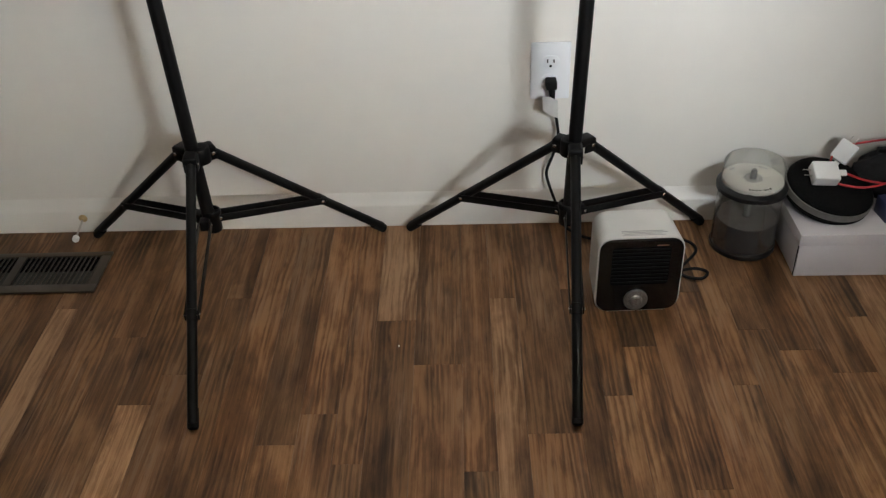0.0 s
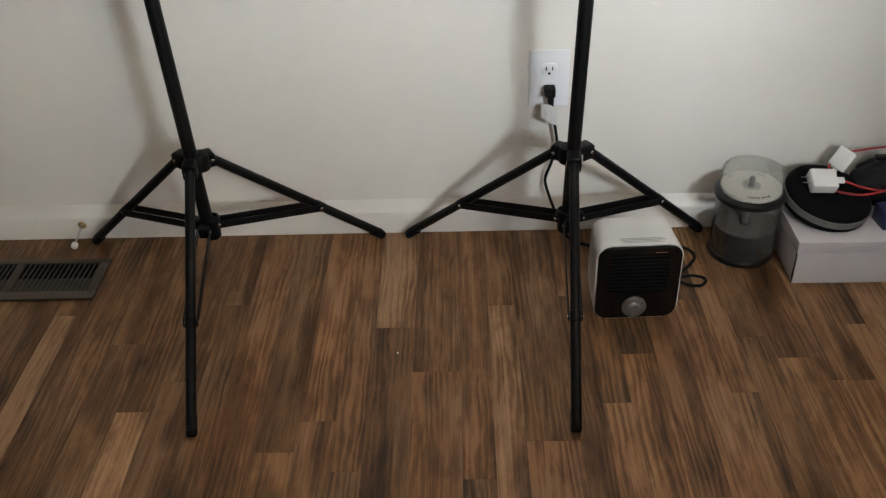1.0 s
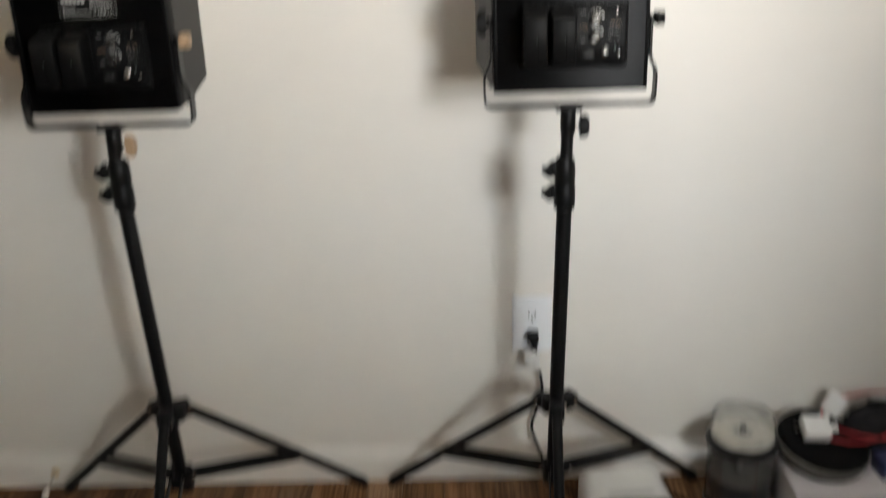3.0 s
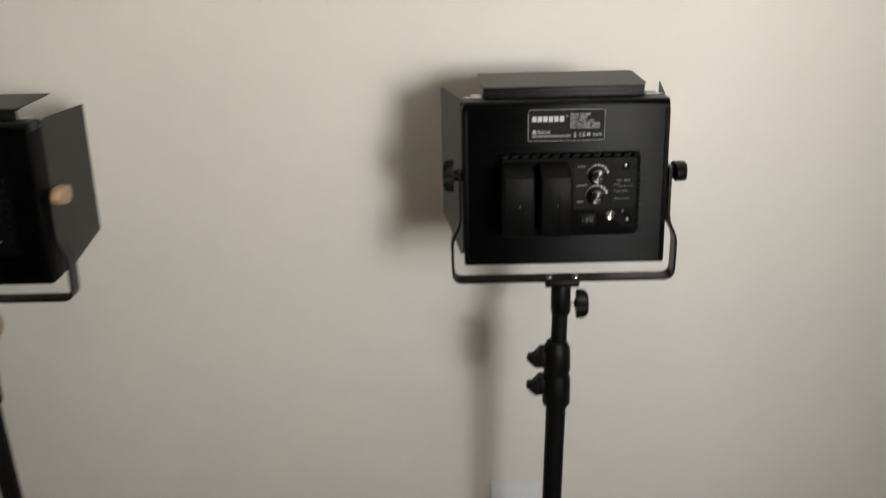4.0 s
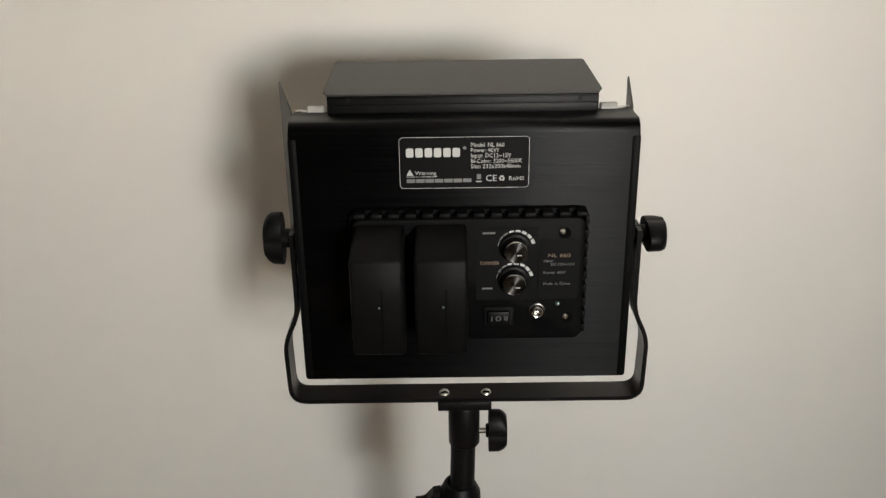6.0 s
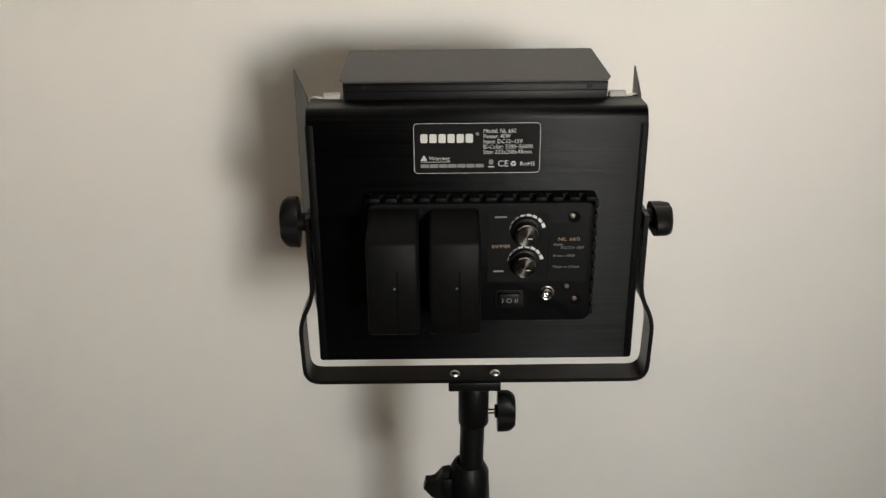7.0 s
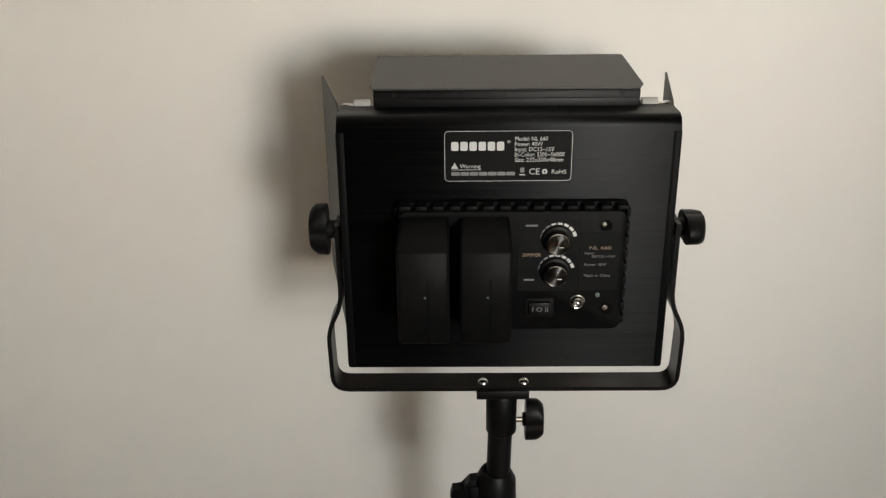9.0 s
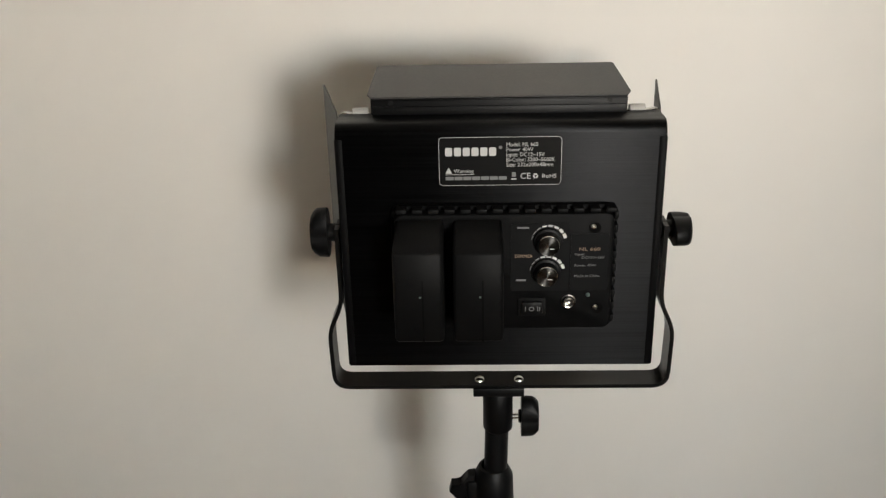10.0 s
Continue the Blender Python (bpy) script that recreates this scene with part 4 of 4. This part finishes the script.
# ---- things by the wall ----
def disc_tub():
    c = thing("disc_spindle_tub", (0.684, 1.668, 0.0), 0, "clear plastic disc tub, half full of grey discs", "disc tub")
    r = 0.0655
    part("base", add_lathe(bmesh.new(), ((0, 0.0004), (r, 0.0004), (r + 0.001, 0.003), (r + 0.001, 0.010), (r - 0.002, 0.013), (0, 0.013)), None, 56), M_RIM, c)
    part("disc_stack", add_lathe(bmesh.new(), ((0.009, 0.0132), (0.0605, 0.0132), (0.0605, 0.070), (0.009, 0.070), (0.009, 0.0132)), None, 56), M_SMOKE, c, "stack of grey discs")
    part("stack_top", add_lathe(bmesh.new(), ((0.009, 0.0702), (0.0603, 0.0702), (0.0603, 0.0716), (0.009, 0.0716)), None, 56), M_BAND, c, "grey disc on top of the stack")
    part("tub_wall", add_lathe(bmesh.new(), ((r - 0.0015, 0.0135), (r - 0.0005, 0.0135), (r - 0.0005, 0.141), (r - 0.0015, 0.141), (r - 0.0015, 0.0135)), None, 56), M_CLEAR, c, "clear plastic wall").visible_shadow = False
    part("post", add_lathe(bmesh.new(), ((0, 0.0716), (0.0068, 0.0716), (0.0068, 0.128), (0.004, 0.134), (0, 0.134)), None, 20), M_BAND, c)
    part("rim_ring", add_lathe(bmesh.new(), ((r - 0.002, 0.1375), (r + 0.0015, 0.1375), (r + 0.005, 0.1395), (r + 0.005, 0.1480), (r + 0.001, 0.1525), (r - 0.004, 0.1545), (r - 0.004, 0.139), (r - 0.002, 0.1375)), None, 56), M_RIM, c, "black plastic rim")
    part("top_disc", add_lathe(bmesh.new(), ((0.0085, 0.1555), (0.060, 0.1555), (0.060, 0.1605), (0.0085, 0.1605), (0.0085, 0.1555)), None, 56), M_DISC, c, "white printed disc")
    part("hub_ring", add_lathe(bmesh.new(), ((0.0085, 0.1606), (0.0190, 0.1606), (0.0185, 0.1612), (0.0085, 0.1612)), None, 32), M_HUB, c)
    part("spindle", add_lathe(bmesh.new(), ((0.0082, 0.154), (0.0062, 0.1615), (0.0060, 0.176), (0.0048, 0.180), (0, 0.1803)), None, 20), M_BAND, c)
    for a, n in ((-112, 4), (-78, 3), (45, 3), (128, 2)):
        for j in range(n):
            b = radians(a + 7.5 * j)
            part("print_bar", block((0.050, 0, 0.1608), (0.0055, 0.0042 if (j + n) % 2 else 0.003, 0.0004), 0, Euler((0, 0, b)).to_matrix().to_4x4()), M_GRILLE if a < 0 else M_PRINTG, c, smooth=0)
    part("cover", add_lathe(bmesh.new(), ((r - 0.0035, 0.1545), (r - 0.0045, 0.193), (r - 0.007, 0.1975), (0, 0.1982), (0, 0.1972), (r - 0.0075, 0.1965), (r - 0.0055, 0.193), (r - 0.0045, 0.1545)), None, 56), M_COVER, c, "clear plastic cover").visible_shadow = False


disc_tub()

BOX_TOP = 0.101


def carton():
    b = thing("white_carton", (0.757, 1.549, 0.0), -0.5, "white cardboard box with a tuck lid against the wall", "box")
    w, d, h = 0.40, 0.205, BOX_TOP
    part("body", block((w / 2, d / 2, (h - 0.026) / 2), (w - 0.002, d - 0.002, h - 0.026), 0.0012), M_CARD, b)
    part("lid", block((w / 2, d / 2 - 0.001, h - 0.013), (w + 0.005, d + 0.004, 0.026), 0.0012), M_CARD, b)
    part("side_flap", block((-0.0012, 0.055, 0.040), (0.0012, 0.10, 0.070), 0.0003, pose(0, 0, 0, 0, 0, -1.2)), M_CARD, b)
    # near-black strip paints the shade in the gap beside the flap
    part("slit_shade", block((-0.0004, 0.0035, 0.038), (0.001, 0.0022, 0.072)), M_SHADE, b, smooth=0)
    part("tuck_tab", block((-0.002, 0.004, 0.0755), (0.004, 0.012, 0.0025), 0.0006, pose(0, 0, 0, 0, 8, -12)), M_CARD, b)


carton()


def round_case():
    c = thing("round_case", (0.838, 1.664, BOX_TOP + 0.024), 0, "round black fabric case with a grey zip band on a carton", "case")
    c.matrix_basis = pose(0.836, 1.660, BOX_TOP + 0.0300, 11, 7.5, 0)
    r = 0.0865
    part("bottom_shell", add_lathe(bmesh.new(), ((0, -0.022), (r - 0.016, -0.022), (r - 0.005, -0.018), (r, -0.011), (r, -0.004)), None, 56), M_CASE, c)
    part("zip_band", add_lathe(bmesh.new(), ((r, -0.004), (r + 0.0015, -0.003), (r + 0.0015, 0.011), (r, 0.012)), None, 56), M_BAND, c, "grey zip band")
    part("top_shell", add_lathe(bmesh.new(), ((r, 0.012), (r - 0.002, 0.017), (r - 0.010, 0.0215), (r - 0.03, 0.0235), (0, 0.0245)), None, 56), M_CASE, c)


round_case()


def charger(at, along, facing, size, label, cable):
    """along: the way from the prongs to the cable; facing: the way its broad side looks."""
    c = thing("usb_charger", at, 0, label, "charger", "phone chargers")
    ex = Vector(along).normalized()
    ey = Vector(facing).cross(ex).normalized()
    c.matrix_basis = Matrix.Translation(at) @ Matrix((ex, ey, ex.cross(ey))).transposed().to_4x4() @ Matrix.Scale(size, 4)
    part("body", block((0, 0, 0), (0.051, 0.043, 0.026), 0.003, segments=3), M_CHARGER, c)
    for y in (-0.0065, 0.0065):
        part("prong", block((-0.034, y, 0), (0.016, 0.0016, 0.0062), 0.0005), M_CHROME, c)
    usb = part("usb_plug", block((0.0355, 0.002, 0.0), (0.018, 0.0125, 0.0062), 0.0014), M_CHARGER, c)
    m = c.matrix_basis.inverted()
    pts = [m @ p for p in smooth_path([c.matrix_basis @ Vector((0.040, 0.002, 0)), *[Vector(q) for q in cable]])]
    part("cable", add_cable(bmesh.new(), pts, 0.0023 / size, 10), M_RED, c, "red charging cable")


charger((0.817, 1.650, 0.178), (1, 0.02, -0.06), (0.05, -0.45, 0.9), 1.0, "white phone charger with a red cable on a black case",
        [(0.905, 1.652, 0.158), (0.95, 1.648, 0.152), (1.0, 1.655, 0.146), (1.06, 1.675, 0.135), (1.12, 1.70, 0.12)])
charger((0.880, 1.724, 0.184), (-0.5, -0.2, -0.7), (-0.35, -0.75, 0.6), 0.86, "white phone charger leaning against the wall, red cable",
        [(0.852, 1.715, 0.172), (0.875, 1.738, 0.186), (0.93, 1.745, 0.194), (0.985, 1.742, 0.200), (1.015, 1.715, 0.196), (0.99, 1.672, 0.180), (0.945, 1.640, 0.162), (0.895, 1.628, 0.157), (0.855, 1.632, 0.160), (0.835, 1.640, 0.164)])


def dark_bag():
    b = thing("cloth_pouch", (0.985, 1.705, BOX_TOP), 0, "soft black cloth pouch slumped on a carton", "pouch")
    bm = bmesh.new()
    bmesh.ops.create_icosphere(bm, subdivisions=5, radius=1.0)
    for v in bm.verts:
        f = 1 + 0.18 * noise.noise(v.co * 1.7) + 0.07 * noise.noise(v.co * 5.0)
        v.co = Vector((v.co.x * 0.085 * f, v.co.y * 0.052 * f, max(0.0, 0.038 + v.co.z * 0.058 * f)))
    part("pouch_body", bm, M_BAG, b, smooth=180)
    part("pouch_clip", block((-0.035, 0.0, 0.0965), (0.045, 0.014, 0.009), 0.0025, pose(0, 0, 0, 0, 4, 6)), M_PLASTIC, b)


dark_bag()


def blue_box():
    b = thing("blue_carton", (0.938, 1.608, BOX_TOP), 6, "small glossy blue carton with a white sticker on a box", "box")
    part("carton_body", block((0.035, 0, 0.0185), (0.095, 0.048, 0.037), 0.0012), M_BLUE, b)
    part("sticker", block((0.03, -0.0244, 0.028), (0.045, 0.0006, 0.007)), M_PAPER, b, smooth=0)
    part("top_label", block((0.04, 0.004, 0.0373), (0.05, 0.025, 0.0006)), M_PAPER, b, smooth=0)


blue_box()

tagged(part("paper_crumb", block((-0.024, 1.355, 0.0018), (0.0028, 0.0036, 0.0024), 0.0007, None), M_SPRINKLE), "tiny white crumb lying on the planks", "crumb")

# ---- floor planks ----
EDGES = [-2.0, -1.93, -1.86, -1.80, -1.73, -1.64, -1.57, -1.50, -1.44, -1.35, -1.29, -1.21, -1.15, -1.09, -1.01, -0.95, -0.86, -0.80, -0.713, -0.667, -0.571, -0.508, -0.45, -0.375, -0.327,
         -0.255, -0.185, -0.121, -0.07, 0.005, 0.093, 0.148, 0.2, 0.289, 0.337, 0.386, 0.45, 0.508, 0.562, 0.608, 0.668, 0.744, 0.822, 0.86, 0.935, 0.995, 1.07, 1.14, 1.20, 1.29, 1.35,
         1.43, 1.50, 1.57, 1.66, 1.72, 1.80, 1.88, 1.96, 2.03, 2.11, 2.18, 2.26, 2.33, 2.4]
# strip's left edge: joints in y, and the tones from far to near
KNOWN = {-0.571: ((1.395,), (1, 4)), -0.508: ((1.212,), (0, 3)), -0.713: ((1.486,), (1, 3)), -0.375: ((1.51,), (1, 0)), -0.07: ((1.431,), (3, 0)), -0.121: ((1.069,), (2, 4)),
         0.005: ((1.304,), (0, 2)), 0.148: ((1.496,), (0, 3)), 0.2: ((1.13,), (4, 2)), 0.093: ((1.05,), (2, 4)), 0.337: ((1.217,), (0, 1)), 0.508: ((1.504,), (0, 2)),
         0.562: ((1.238,), (1, 4)), 0.668: ((1.327,), (0, 1)), 0.822: ((1.42,), (4, 1))}
rng = random.Random(11)
for a, b in zip(EDGES, EDGES[1:]):
    far_tones, near_tones = ((0, 0, 1, 4), (0, 4, 1, 1, 2)) if a < -0.45 else ((0, 1, 1, 2, 4), (0, 1, 2, 2, 3))
    joints, tones = KNOWN.get(a, ((1.776 - rng.uniform(0.08, 0.9),), (rng.choice(far_tones), rng.choice(near_tones))))
    ys, tn = [NORTH, *joints], list(tones)
    while ys[-1] > -1.0:
        ys.append(max(-1.0, ys[-1] - rng.uniform(0.55, 0.95)))
        tn.append(rng.choice(near_tones))
    for (far, near), tone in zip(zip(ys, ys[1:]), tn):
        if far - near < 0.02:
            continue
        w, ln, g, e = (b - a) / 2 - 0.0001, (far - near) / 2 - 0.0001, 0.0005, 0.00035
        rings = [[(-w, -ln, -0.005), (w, -ln, -0.005), (w, ln, -0.005), (-w, ln, -0.005)], [(-w, -ln, -e), (w, -ln, -e), (w, ln, -e), (-w, ln, -e)],
                 [(-w + g, -ln + g, 0), (w - g, -ln + g, 0), (w - g, ln - g, 0), (-w + g, ln - g, 0)]]
        me = bpy.data.meshes.new("plank")
        me.from_pydata([v for r in rings for v in r], [], [(8, 9, 10, 11)] + [(4 * k + i, 4 * k + (i + 1) % 4, 4 * k + 4 + (i + 1) % 4, 4 * k + 4 + i) for k in range(2) for i in range(4)])
        me.materials.append(M_WOOD[tone])
        ob = new("plank", me)
        ob.parent = floor
        ob.location = ((a + b) / 2, (far + near) / 2, 0)
